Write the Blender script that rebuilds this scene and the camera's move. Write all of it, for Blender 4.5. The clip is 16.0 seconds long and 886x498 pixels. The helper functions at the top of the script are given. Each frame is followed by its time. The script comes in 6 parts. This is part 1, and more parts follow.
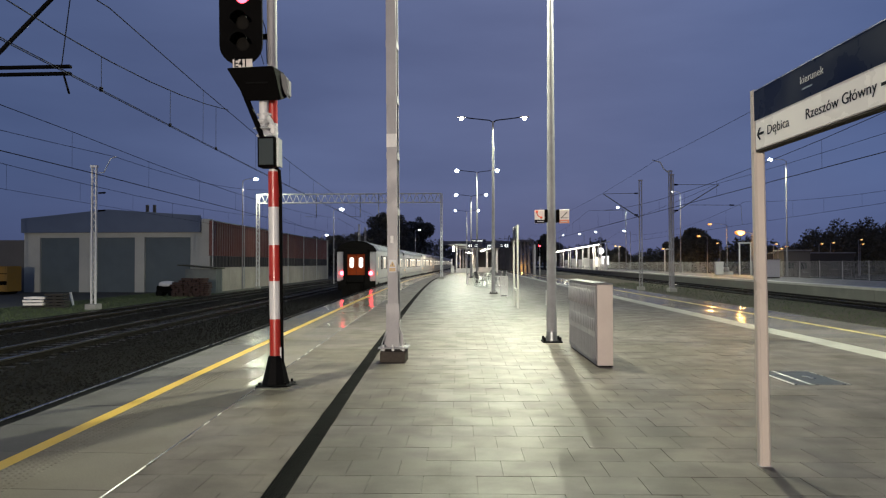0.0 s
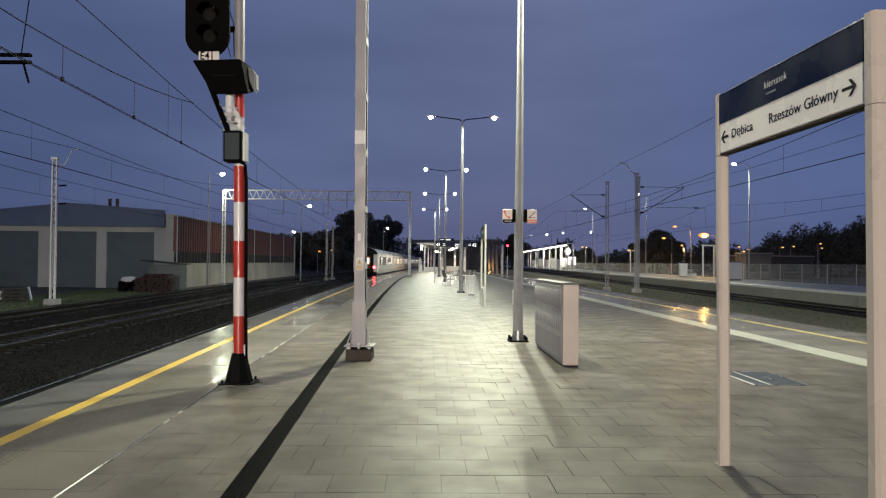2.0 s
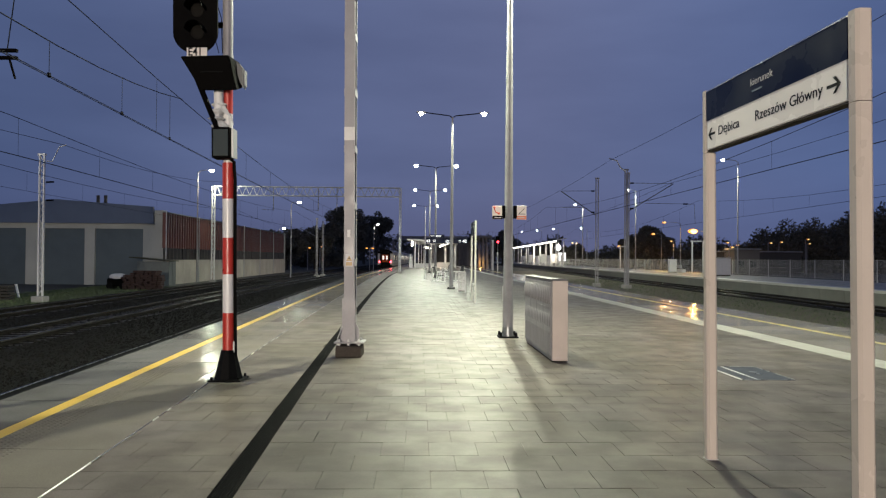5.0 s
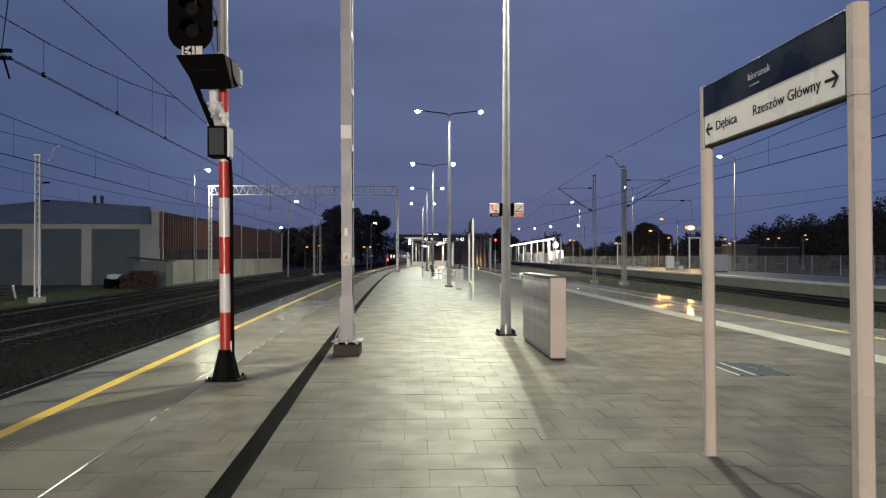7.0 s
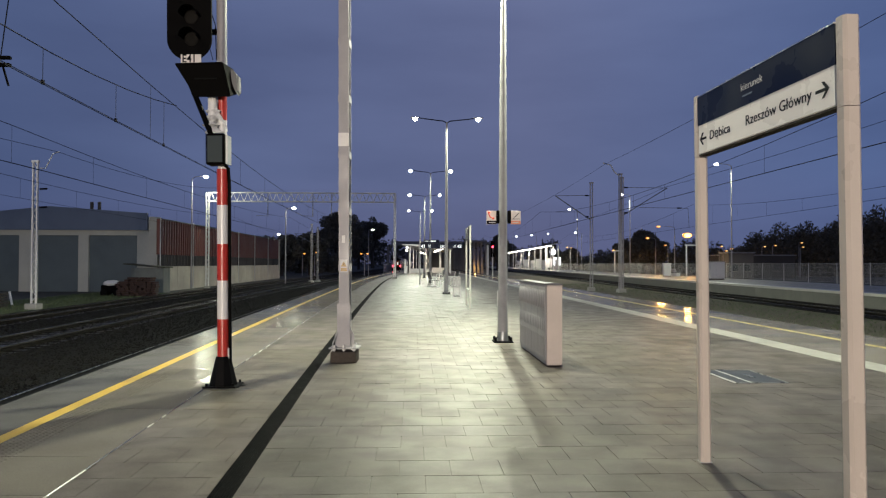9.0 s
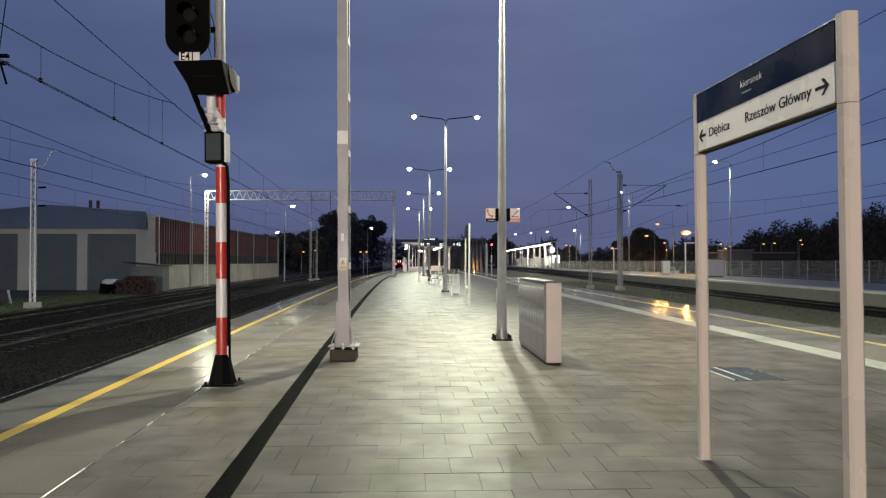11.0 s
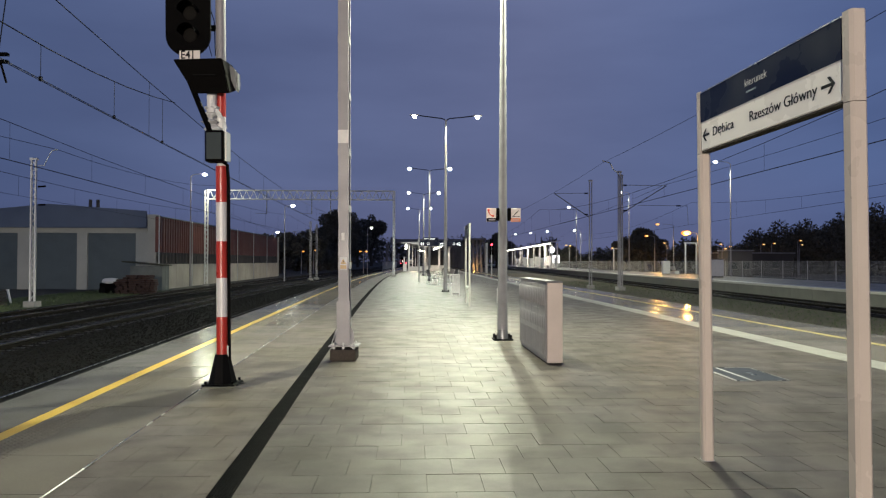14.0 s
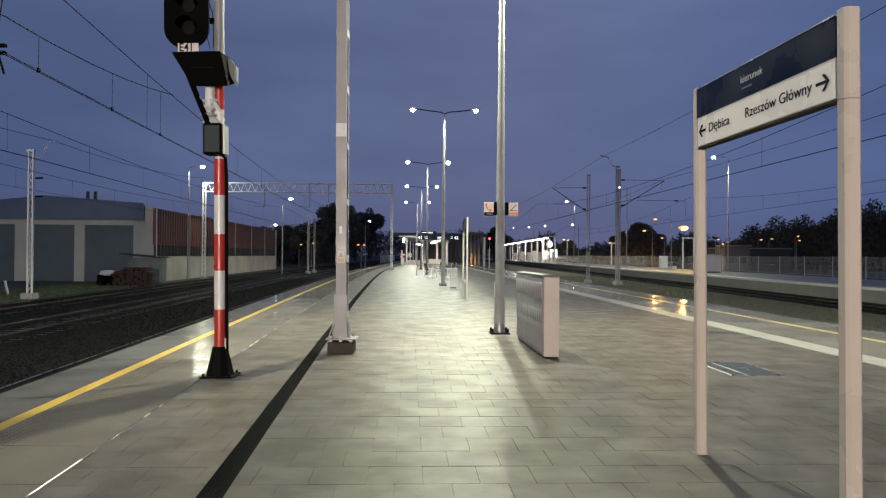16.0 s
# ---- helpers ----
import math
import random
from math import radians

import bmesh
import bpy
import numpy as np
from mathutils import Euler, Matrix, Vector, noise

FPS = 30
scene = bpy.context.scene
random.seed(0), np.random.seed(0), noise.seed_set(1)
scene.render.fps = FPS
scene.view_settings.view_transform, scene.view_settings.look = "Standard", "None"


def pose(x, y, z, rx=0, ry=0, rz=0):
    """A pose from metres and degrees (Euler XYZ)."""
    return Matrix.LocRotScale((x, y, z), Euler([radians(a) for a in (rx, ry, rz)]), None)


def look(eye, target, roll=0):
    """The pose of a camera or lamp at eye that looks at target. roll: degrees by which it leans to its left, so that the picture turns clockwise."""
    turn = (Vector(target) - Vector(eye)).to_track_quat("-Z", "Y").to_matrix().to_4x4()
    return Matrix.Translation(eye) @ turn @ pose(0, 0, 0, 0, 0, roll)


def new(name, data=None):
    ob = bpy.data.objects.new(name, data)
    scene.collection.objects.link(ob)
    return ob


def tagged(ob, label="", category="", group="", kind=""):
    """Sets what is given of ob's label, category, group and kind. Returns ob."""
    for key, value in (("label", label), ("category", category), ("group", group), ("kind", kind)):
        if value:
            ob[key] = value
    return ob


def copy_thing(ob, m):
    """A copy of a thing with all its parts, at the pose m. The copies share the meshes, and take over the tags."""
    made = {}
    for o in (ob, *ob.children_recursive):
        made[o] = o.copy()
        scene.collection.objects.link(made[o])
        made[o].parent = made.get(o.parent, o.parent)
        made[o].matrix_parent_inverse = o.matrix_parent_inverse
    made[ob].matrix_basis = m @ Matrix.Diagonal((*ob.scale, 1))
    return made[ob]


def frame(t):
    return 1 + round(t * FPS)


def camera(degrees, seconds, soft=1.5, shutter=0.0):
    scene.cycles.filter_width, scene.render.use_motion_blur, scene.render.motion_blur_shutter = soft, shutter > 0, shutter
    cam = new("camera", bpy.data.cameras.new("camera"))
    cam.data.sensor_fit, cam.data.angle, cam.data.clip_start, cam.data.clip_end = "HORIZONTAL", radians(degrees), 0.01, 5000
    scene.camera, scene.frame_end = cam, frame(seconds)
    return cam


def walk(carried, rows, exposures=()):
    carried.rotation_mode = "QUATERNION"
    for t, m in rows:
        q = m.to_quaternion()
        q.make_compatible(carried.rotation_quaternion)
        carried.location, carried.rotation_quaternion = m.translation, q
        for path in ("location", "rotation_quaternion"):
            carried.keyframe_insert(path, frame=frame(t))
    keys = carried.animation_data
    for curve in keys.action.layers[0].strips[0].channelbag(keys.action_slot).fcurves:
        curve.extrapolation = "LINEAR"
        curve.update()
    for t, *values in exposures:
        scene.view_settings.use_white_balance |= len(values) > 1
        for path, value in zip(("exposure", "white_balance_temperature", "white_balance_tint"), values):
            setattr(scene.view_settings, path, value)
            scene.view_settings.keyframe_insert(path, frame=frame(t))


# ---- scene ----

# ---------------------------------------------------------------- camera
cam = camera(62.5, 16.0, soft=1.25)
PATH = [
    (0, (-0.026, -0.026, 1.602), (-0.157, 1.969, 1.641), -0.1),
    (0.5, (-0.023, -0.016, 1.599), (-0.126, 1.981, 1.643), 0.4),
    (1, (-0.02, -0.019, 1.603), (-0.099, 1.979, 1.639), 0.5),
    (1.5, (-0.016, -0.026, 1.603), (-0.081, 1.973, 1.638), 0.5),
    (2, (-0.017, 0.001, 1.597), (-0.061, 2.0, 1.633), 0.6),
    (2.5, (-0.021, 0.018, 1.595), (-0.053, 2.018, 1.617), 1.0),
    (3, (-0.015, 0.01, 1.598), (-0.042, 2.01, 1.615), 0.7),
    (3.5, (-0.014, 0.004, 1.596), (-0.037, 2.004, 1.616), 0.7),
    (4, (-0.01, -0.011, 1.6), (-0.029, 1.989, 1.622), 0.7),
    (6.5, (-0.002, 0.0, 1.597), (-0.018, 1.999, 1.627), 0.1),
    (7, (-0.004, 0.013, 1.595), (-0.015, 2.013, 1.616), 0.1),
    (7.5, (-0.001, 0.016, 1.598), (-0.009, 2.016, 1.608), 0.2),
    (8, (0.001, -0.021, 1.599), (-0.005, 1.979, 1.609), 0.4),
    (8.5, (0.001, -0.044, 1.604), (-0.003, 1.956, 1.638), 0.1),
    (9, (0.003, -0.036, 1.6), (-0.001, 1.964, 1.64), 0.2),
    (11.5, (0.001, -0.029, 1.597), (0.0, 1.971, 1.631), 0.1),
    (12, (0.002, -0.031, 1.597), (0.001, 1.968, 1.634), 0.2),
    (12.5, (0.0, -0.025, 1.6), (0.0, 1.975, 1.637), 0.0),
    (13, (-0.001, -0.016, 1.6), (-0.001, 1.983, 1.638), 0.2),
    (13.5, (-0.011, -0.005, 1.596), (-0.011, 1.995, 1.634), 0.2),
    (14, (-0.014, 0.007, 1.595), (-0.015, 2.007, 1.629), 0.2),
    (14.5, (-0.012, 0.007, 1.593), (-0.012, 2.007, 1.613), 0.1),
    (15, (-0.011, 0.002, 1.594), (-0.009, 2.002, 1.611), 0.2),
    (15.5, (-0.008, 0.0, 1.595), (-0.006, 2.0, 1.612), 0.4),
    (16, (-0.007, -0.026, 1.596), (-0.002, 1.974, 1.613), 0.5),
]
walk(cam, [(t, look(eye, target, roll)) for t, eye, target, roll in PATH])

# ---------------------------------------------------------------- world and exposure
world = bpy.data.worlds.new("dusk_sky")
scene.world = world
world.use_nodes = True
wn, wl = world.node_tree.nodes, world.node_tree.links
wn.clear()
w_out, w_bg = wn.new("ShaderNodeOutputWorld"), wn.new("ShaderNodeBackground")
w_co, w_sep, w_ramp = wn.new("ShaderNodeTexCoord"), wn.new("ShaderNodeSeparateXYZ"), wn.new("ShaderNodeValToRGB")
w_noise, w_mix, w_map = wn.new("ShaderNodeTexNoise"), wn.new("ShaderNodeMix"), wn.new("ShaderNodeMapping")
w_ramp.color_ramp.elements[0].position, w_ramp.color_ramp.elements[0].color = 0.0, (0.121, 0.130, 0.244, 1)
w_ramp.color_ramp.elements[1].position, w_ramp.color_ramp.elements[1].color = 0.40, (0.132, 0.160, 0.300, 1)
e = w_ramp.color_ramp.elements.new(0.12)
e.color = (0.116, 0.140, 0.266, 1)
for z, c in ((0.62, (0.070, 0.090, 0.170, 1)), (0.95, (0.036, 0.047, 0.090, 1))):
    e = w_ramp.color_ramp.elements.new(z)
    e.color = c
w_map.inputs["Scale"].default_value = (1.0, 1.0, 4.0)
w_noise.inputs["Scale"].default_value, w_noise.inputs["Detail"].default_value = 1.9, 6
w_mix.data_type, w_mix.blend_type = "RGBA", "SOFT_LIGHT"
w_mix.inputs["Factor"].default_value = 0.5
wl.new(w_co.outputs["Generated"], w_sep.inputs[0])
wl.new(w_sep.outputs["Z"], w_ramp.inputs["Fac"])
wl.new(w_co.outputs["Generated"], w_map.inputs["Vector"])
wl.new(w_map.outputs["Vector"], w_noise.inputs["Vector"])
wl.new(w_ramp.outputs["Color"], w_mix.inputs["A"])
wl.new(w_noise.outputs["Fac"], w_mix.inputs["B"])
w_side, w_tint = wn.new("ShaderNodeMapRange"), wn.new("ShaderNodeMix")
w_side.inputs["From Min"].default_value, w_side.inputs["From Max"].default_value = -0.6, 0.1
w_side.inputs["To Min"].default_value, w_side.inputs["To Max"].default_value = 1.0, 0.0
w_tint.data_type, w_tint.blend_type = "RGBA", "MULTIPLY"
w_tint.inputs["B"].default_value = (0.55, 0.67, 0.76, 1)
wl.new(w_sep.outputs["X"], w_side.inputs["Value"])
wl.new(w_side.outputs["Result"], w_tint.inputs["Factor"])
wl.new(w_mix.outputs["Result"], w_tint.inputs["A"])
w_east, w_blue = wn.new("ShaderNodeMapRange"), wn.new("ShaderNodeMix")
w_east.inputs["From Min"].default_value, w_east.inputs["From Max"].default_value = 0.12, 0.5
w_blue.data_type, w_blue.blend_type = "RGBA", "MULTIPLY"
w_blue.inputs["B"].default_value = (0.70, 0.86, 0.98, 1)
wl.new(w_sep.outputs["X"], w_east.inputs["Value"])
wl.new(w_east.outputs["Result"], w_blue.inputs["Factor"])
wl.new(w_tint.outputs["Result"], w_blue.inputs["A"])
wl.new(w_blue.outputs["Result"], w_bg.inputs["Color"])
w_bg.inputs["Strength"].default_value = 1.0
wl.new(w_bg.outputs[0], w_out.inputs[0])
scene.view_settings.exposure = 0.0

# The rear and yard powers feed unseen lamps added as fill.
LAMP_W, REAR_FILL_W, YARD_FILL_W, SIDE_W = 1750.0, 88000.0, 3400.0, 3400.0
NEAR_W = 6500.0
BEAM_W = 1500.0
BLUE_WHITE = (0.86, 0.96, 1.0)
COOL, PALE, WARM = (0.95, 0.98, 0.73), (1.0, 0.87, 0.72), (1.0, 0.50, 0.12)


# ---------------------------------------------------------------- materials
def surf(name, base, rough=0.6, metal=0.0, var=0.25, scale=3.0, fine=60.0, bump=0.15, depth=0.004, spec=0.5, rough_var=0.1, piece=0.0, island=0.0):
    m = bpy.data.materials.new(name)
    m.use_nodes = True
    n, l = m.node_tree.nodes, m.node_tree.links
    b = n["Principled BSDF"]
    co = n.new("ShaderNodeTexCoord")
    geo = n.new("ShaderNodeNewGeometry")
    big, small = n.new("ShaderNodeTexNoise"), n.new("ShaderNodeTexNoise")
    big.inputs["Scale"].default_value, big.inputs["Detail"].default_value = scale, 4
    small.inputs["Scale"].default_value, small.inputs["Detail"].default_value = fine, 3
    for x in (big, small):
        l.new(geo.outputs["Position"] if not piece else co.outputs["Object"], x.inputs["Vector"])
    if piece:
        l.new(geo.outputs["Position"], big.inputs["Vector"])
    dark, light = [c * (1 - var) for c in base], [min(1, c * (1 + var)) for c in base]
    ramp = n.new("ShaderNodeValToRGB")
    ramp.color_ramp.elements[0].position, ramp.color_ramp.elements[1].position = 0.3, 0.7
    ramp.color_ramp.elements[0].color, ramp.color_ramp.elements[1].color = (*dark, 1), (*light, 1)
    add = n.new("ShaderNodeMath")
    add.operation = "MULTIPLY_ADD"
    add.inputs[1].default_value = 0.35
    l.new(small.outputs["Fac"], add.inputs[0])
    sub = n.new("ShaderNodeMath")
    sub.operation = "MULTIPLY"
    sub.inputs[1].default_value = 0.66
    l.new(big.outputs["Fac"], sub.inputs[0])
    l.new(sub.outputs[0], add.inputs[2])
    l.new(add.outputs[0], ramp.inputs["Fac"])
    colour = ramp.outputs["Color"]
    if piece or island:
        hsv = n.new("ShaderNodeHueSaturation")
        rng = n.new("ShaderNodeMapRange")
        amount = piece or island
        rng.inputs["To Min"].default_value, rng.inputs["To Max"].default_value = 1 - amount, 1 + amount
        if piece:
            info = n.new("ShaderNodeObjectInfo")
            l.new(info.outputs["Random"], rng.inputs["Value"])
        else:
            l.new(geo.outputs["Random Per Island"], rng.inputs["Value"])
        l.new(rng.outputs["Result"], hsv.inputs["Value"])
        l.new(colour, hsv.inputs["Color"])
        colour = hsv.outputs["Color"]
    l.new(colour, b.inputs["Base Color"])
    rr = n.new("ShaderNodeMapRange")
    rr.inputs["From Min"].default_value, rr.inputs["From Max"].default_value = 0.3, 0.7
    rr.inputs["To Min"].default_value, rr.inputs["To Max"].default_value = max(0.03, rough - rough_var), min(1, rough + rough_var)
    l.new(big.outputs["Fac"], rr.inputs["Value"])
    if piece or island:
        mix = n.new("ShaderNodeMath")
        mix.operation = "MULTIPLY_ADD"
        mix.inputs[1].default_value = 0.10
        l.new(info.outputs["Random"] if piece else geo.outputs["Random Per Island"], mix.inputs[0])
        l.new(rr.outputs["Result"], mix.inputs[2])
        l.new(mix.outputs[0], b.inputs["Roughness"])
    else:
        l.new(rr.outputs["Result"], b.inputs["Roughness"])
    b.inputs["Metallic"].default_value = metal
    b.inputs["Specular IOR Level"].default_value = spec
    if bump:
        bp = n.new("ShaderNodeBump")
        bp.inputs["Strength"].default_value, bp.inputs["Distance"].default_value = bump, depth
        l.new(small.outputs["Fac"], bp.inputs["Height"])
        l.new(bp.outputs["Normal"], b.inputs["Normal"])
    return m


def glow(name, colour, strength):
    m = bpy.data.materials.new(name)
    m.use_nodes = True
    b = m.node_tree.nodes["Principled BSDF"]
    b.inputs["Base Color"].default_value = (*[c * 0.5 for c in colour], 1)
    b.inputs["Emission Color"].default_value = (*colour, 1)
    b.inputs["Emission Strength"].default_value = strength
    return m


def glassy(name, base, rough=0.08, spec=0.6):
    m = bpy.data.materials.new(name)
    m.use_nodes = True
    b = m.node_tree.nodes["Principled BSDF"]
    b.inputs["Base Color"].default_value = (*base, 1)
    b.inputs["Roughness"].default_value = rough
    b.inputs["Specular IOR Level"].default_value = spec
    return m


def paving_mat(name, base, rough, spec, piece, stain=0.30, tint=0.03, relief=0.0022, patch=2.1):
    """Damp stone paving: stains at two scales, each slab's own tone, a film of water that evens the gloss here and there."""
    m = bpy.data.materials.new(name)
    m.use_nodes = True
    n, l = m.node_tree.nodes, m.node_tree.links
    b = n["Principled BSDF"]
    geo = n.new("ShaderNodeNewGeometry")
    if piece:
        rand = n.new("ShaderNodeObjectInfo").outputs["Random"]
    else:
        rand = geo.outputs["Random Per Island"]

    def noise_tex(scale, detail):
        x = n.new("ShaderNodeTexNoise")
        x.inputs["Scale"].default_value, x.inputs["Detail"].default_value = scale, detail
        l.new(geo.outputs["Position"], x.inputs["Vector"])
        return x.outputs["Fac"]

    def spread(value, lo, hi, a=0.36, z=0.64):
        x = n.new("ShaderNodeMapRange")
        x.inputs["From Min"].default_value, x.inputs["From Max"].default_value = a, z
        x.inputs["To Min"].default_value, x.inputs["To Max"].default_value = lo, hi
        l.new(value, x.inputs["Value"])
        return x.outputs["Result"]

    def calc(kind, p, q):
        x = n.new("ShaderNodeMath")
        x.operation = kind
        l.new(p, x.inputs[0])
        if isinstance(q, float):
            x.inputs[1].default_value = q
        else:
            l.new(q, x.inputs[1])
        return x.outputs[0]

    blotch, broad, grain, speck = noise_tex(patch, 4), noise_tex(0.55, 3), noise_tex(75, 3), noise_tex(320, 2)
    tone = calc("MULTIPLY", spread(blotch, 1 - stain, 1 + stain * 0.55), spread(broad, 1 - stain * 0.5, 1 + stain * 0.4))
    tone = calc("MULTIPLY", tone, spread(grain, 0.90, 1.10))
    tone = calc("MULTIPLY", tone, spread(speck, 0.86, 1.14))
    tone = calc("MULTIPLY", tone, spread(rand, 0.90, 1.10, 0.0, 1.0))
    hue = n.new("ShaderNodeMix")
    hue.data_type = "RGBA"
    hue.inputs["A"].default_value = (base[0] * (1 + tint), base[1], base[2] * (1 - tint), 1)
    hue.inputs["B"].default_value = (base[0], base[1] * (1 - tint), base[2] * (1 + 2 * tint), 1)
    l.new(spread(broad, 0.0, 1.0), hue.inputs["Factor"])
    mul = n.new("ShaderNodeMix")
    mul.data_type, mul.blend_type = "RGBA", "MULTIPLY"
    mul.inputs["Factor"].default_value = 1.0
    l.new(hue.outputs["Result"], mul.inputs["A"])
    l.new(tone, mul.inputs["B"])
    l.new(mul.outputs["Result"], b.inputs["Base Color"])
    gloss = calc("ADD", spread(blotch, rough + 0.03, rough - 0.03), spread(rand, -0.03, 0.03, 0.0, 1.0))
    l.new(gloss, b.inputs["Roughness"])
    b.inputs["Specular IOR Level"].default_value = spec
    wave = noise_tex(7.0, 2)
    fine, soft = n.new("ShaderNodeBump"), n.new("ShaderNodeBump")
    soft.inputs["Strength"].default_value, soft.inputs["Distance"].default_value = 0.5, relief
    fine.inputs["Strength"].default_value, fine.inputs["Distance"].default_value = 0.4, 0.0015
    l.new(wave, soft.inputs["Height"])
    l.new(grain, fine.inputs["Height"])
    lean, tilt, level = n.new("ShaderNodeTexWhiteNoise"), n.new("ShaderNodeVectorMath"), n.new("ShaderNodeVectorMath")
    lean.noise_dimensions = "1D"
    tilt.operation, level.operation = "MULTIPLY_ADD", "ADD"
    tilt.inputs[1].default_value, tilt.inputs[2].default_value = (0.034, 0.034, 0.0), (-0.017, -0.017, 0.0)
    l.new(rand, lean.inputs["W"])
    l.new(lean.outputs["Color"], tilt.inputs[0])
    l.new(tilt.outputs["Vector"], level.inputs[0])
    l.new(geo.outputs["Normal"], level.inputs[1])
    l.new(level.outputs["Vector"], soft.inputs["Normal"])
    l.new(soft.outputs["Normal"], fine.inputs["Normal"])
    l.new(fine.outputs["Normal"], b.inputs["Normal"])
    return m


TILE_P = paving_mat("paving_tile", (0.088, 0.079, 0.067), 0.44, 0.075, True, stain=0.30, relief=0.0005)
TILE = paving_mat("paving_tiles", (0.088, 0.079, 0.067), 0.44, 0.075, False, stain=0.30, relief=0.0005)
BORDER_TILE = paving_mat("border_tile", (0.112, 0.100, 0.084), 0.42, 0.05, False, stain=0.24, relief=0.0005)
SLAB = paving_mat("edge_slab", (0.143, 0.130, 0.111), 0.12, 0.003, False, stain=0.12, tint=0.02, relief=0.0012, patch=1.2)
# Darker slab copy: shade left of the yellow line put into its colour.
SHADED_EDGE_SLAB = paving_mat("shaded_edge_slab", (0.098, 0.095, 0.090), 0.14, 0.004, False, stain=0.16, tint=0.02, relief=0.0012, patch=1.2)
# Glossier copy of the slab, for the added films that catch lamp glare.
WET = paving_mat("wet_slab", (0.150, 0.136, 0.116), 0.14, 0.016, False, stain=0.12, tint=0.02, relief=0.006, patch=1.2)
JOINT = surf("joint_mortar", (0.066, 0.060, 0.052), 0.9, spec=0.05, var=0.3)
YELLOW = surf("yellow_paint", (0.48, 0.31, 0.05), 0.4, spec=0.25, var=0.14, scale=2.0, fine=50, rough_var=0.1)
PALE_YELLOW = surf("worn_pale_yellow_paint", (0.42, 0.33, 0.11), 0.4, spec=0.2, var=0.3, scale=3.0, fine=30, rough_var=0.1)
WHITE_STRIP = surf("white_paving", (0.27, 0.262, 0.237), 0.42, spec=0.10, var=0.1, scale=2, fine=60)
CONCRETE = surf("concrete", (0.27, 0.26, 0.24), 0.75, var=0.25, scale=0.8, fine=25, bump=0.3)
BRIDGE = surf("weathered_bridge_concrete", (0.18, 0.173, 0.182), 0.85, var=0.3, scale=0.5, fine=12, bump=0.3)
OLD_CONCRETE = surf("old_concrete", (0.055, 0.046, 0.038), 0.9, spec=0.2, var=0.4, scale=3, fine=40, bump=0.5, depth=0.01)
DRAIN = surf("cast_iron", (0.006, 0.006, 0.0065), 0.8, spec=0.012, var=0.3, scale=6)
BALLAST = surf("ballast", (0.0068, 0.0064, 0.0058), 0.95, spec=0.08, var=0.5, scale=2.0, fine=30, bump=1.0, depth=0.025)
GRAVEL = surf("grey_gravel", (0.115, 0.104, 0.084), 0.9, spec=0.1, var=0.35, scale=3, fine=30, island=0.25)
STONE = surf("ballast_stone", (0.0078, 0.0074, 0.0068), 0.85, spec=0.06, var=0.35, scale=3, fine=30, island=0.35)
GROUND = surf("dark_soil_and_grass", (0.042, 0.042, 0.037), 0.9, var=0.5, scale=0.7, fine=9, bump=1.0, depth=0.08)
GRASS = surf("grass_blades", (0.055, 0.075, 0.030), 0.7, var=0.3, scale=1, fine=20, bump=0, island=0.4)
RAIL = surf("worn_rail_steel", (0.26, 0.25, 0.24), 0.17, metal=0.9, var=0.2, scale=2, fine=40)
SEAM = surf("seam_glint_metal", (0.34, 0.33, 0.31), 0.26, metal=0.9, var=0.5, scale=1.6, fine=40, rough_var=0.2)
RAIL_RUST = surf("dark_rusty_rail_side", (0.006, 0.005, 0.004), 0.8, spec=0.1, var=0.3, scale=4)
SLEEPER = surf("wet_concrete_sleeper", (0.017, 0.0155, 0.0135), 0.28, spec=0.2, var=0.3, scale=4, piece=0.2)
RED = surf("red_paint", (0.40, 0.030, 0.020), 0.34, var=0.12, scale=5, fine=80)
WHITE = surf("white_paint", (0.60, 0.59, 0.58), 0.36, var=0.07, scale=5, fine=80)
CREAM = surf("cream_powder_coat", (0.50, 0.435, 0.378), 0.30, var=0.05, scale=2.5, fine=120, bump=0.08, depth=0.001)
NAVY = surf("navy_enamel", (0.006, 0.011, 0.034), 0.3, spec=0.05, var=0.03, scale=3, fine=90, bump=0.03)
SIGN_WHITE = surf("sign_white_enamel", (0.88, 0.82, 0.75), 0.3, var=0.015, scale=3, fine=90, bump=0.03)
DULL_WHITE = surf("dull_sign_white", (0.60, 0.55, 0.51), 0.4, var=0.08, scale=6, fine=90)
FRAME_PAINT = surf("frame_grey_paint", (0.34, 0.335, 0.31), 0.4, var=0.08, scale=3, fine=90)
INK = surf("sign_lettering_dark", (0.004, 0.0045, 0.008), 0.5, spec=0.03, var=0.05, bump=0)
INK_DIM = surf("sign_lettering_white", (0.50, 0.50, 0.50), 0.4, var=0.03, bump=0)
BLACK = surf("black_enamel", (0.0022, 0.0020, 0.0020), 0.6, spec=0.03, var=0.3, scale=6, fine=60)
RUBBER = surf("black_tar_rubber", (0.003, 0.003, 0.003), 0.6, spec=0.06, var=0.4, scale=9, fine=50, bump=0.5)
GALV = surf("galvanised_steel", (0.40, 0.40, 0.40), 0.45, metal=0.2, var=0.16, scale=5, fine=70, bump=0.08)
STEEL = surf("worn_steel_plate", (0.16, 0.165, 0.17), 0.3, metal=0.5, var=0.25, scale=6, fine=60)
COVER = surf("wet_steel_cover", (0.038, 0.041, 0.046), 0.40, spec=0.10, var=0.1, scale=3, fine=40, bump=0.0, rough_var=0.03)
FENCE_WIRE = surf("dull_fence_zinc", (0.40, 0.40, 0.39), 0.6, var=0.15, scale=4)
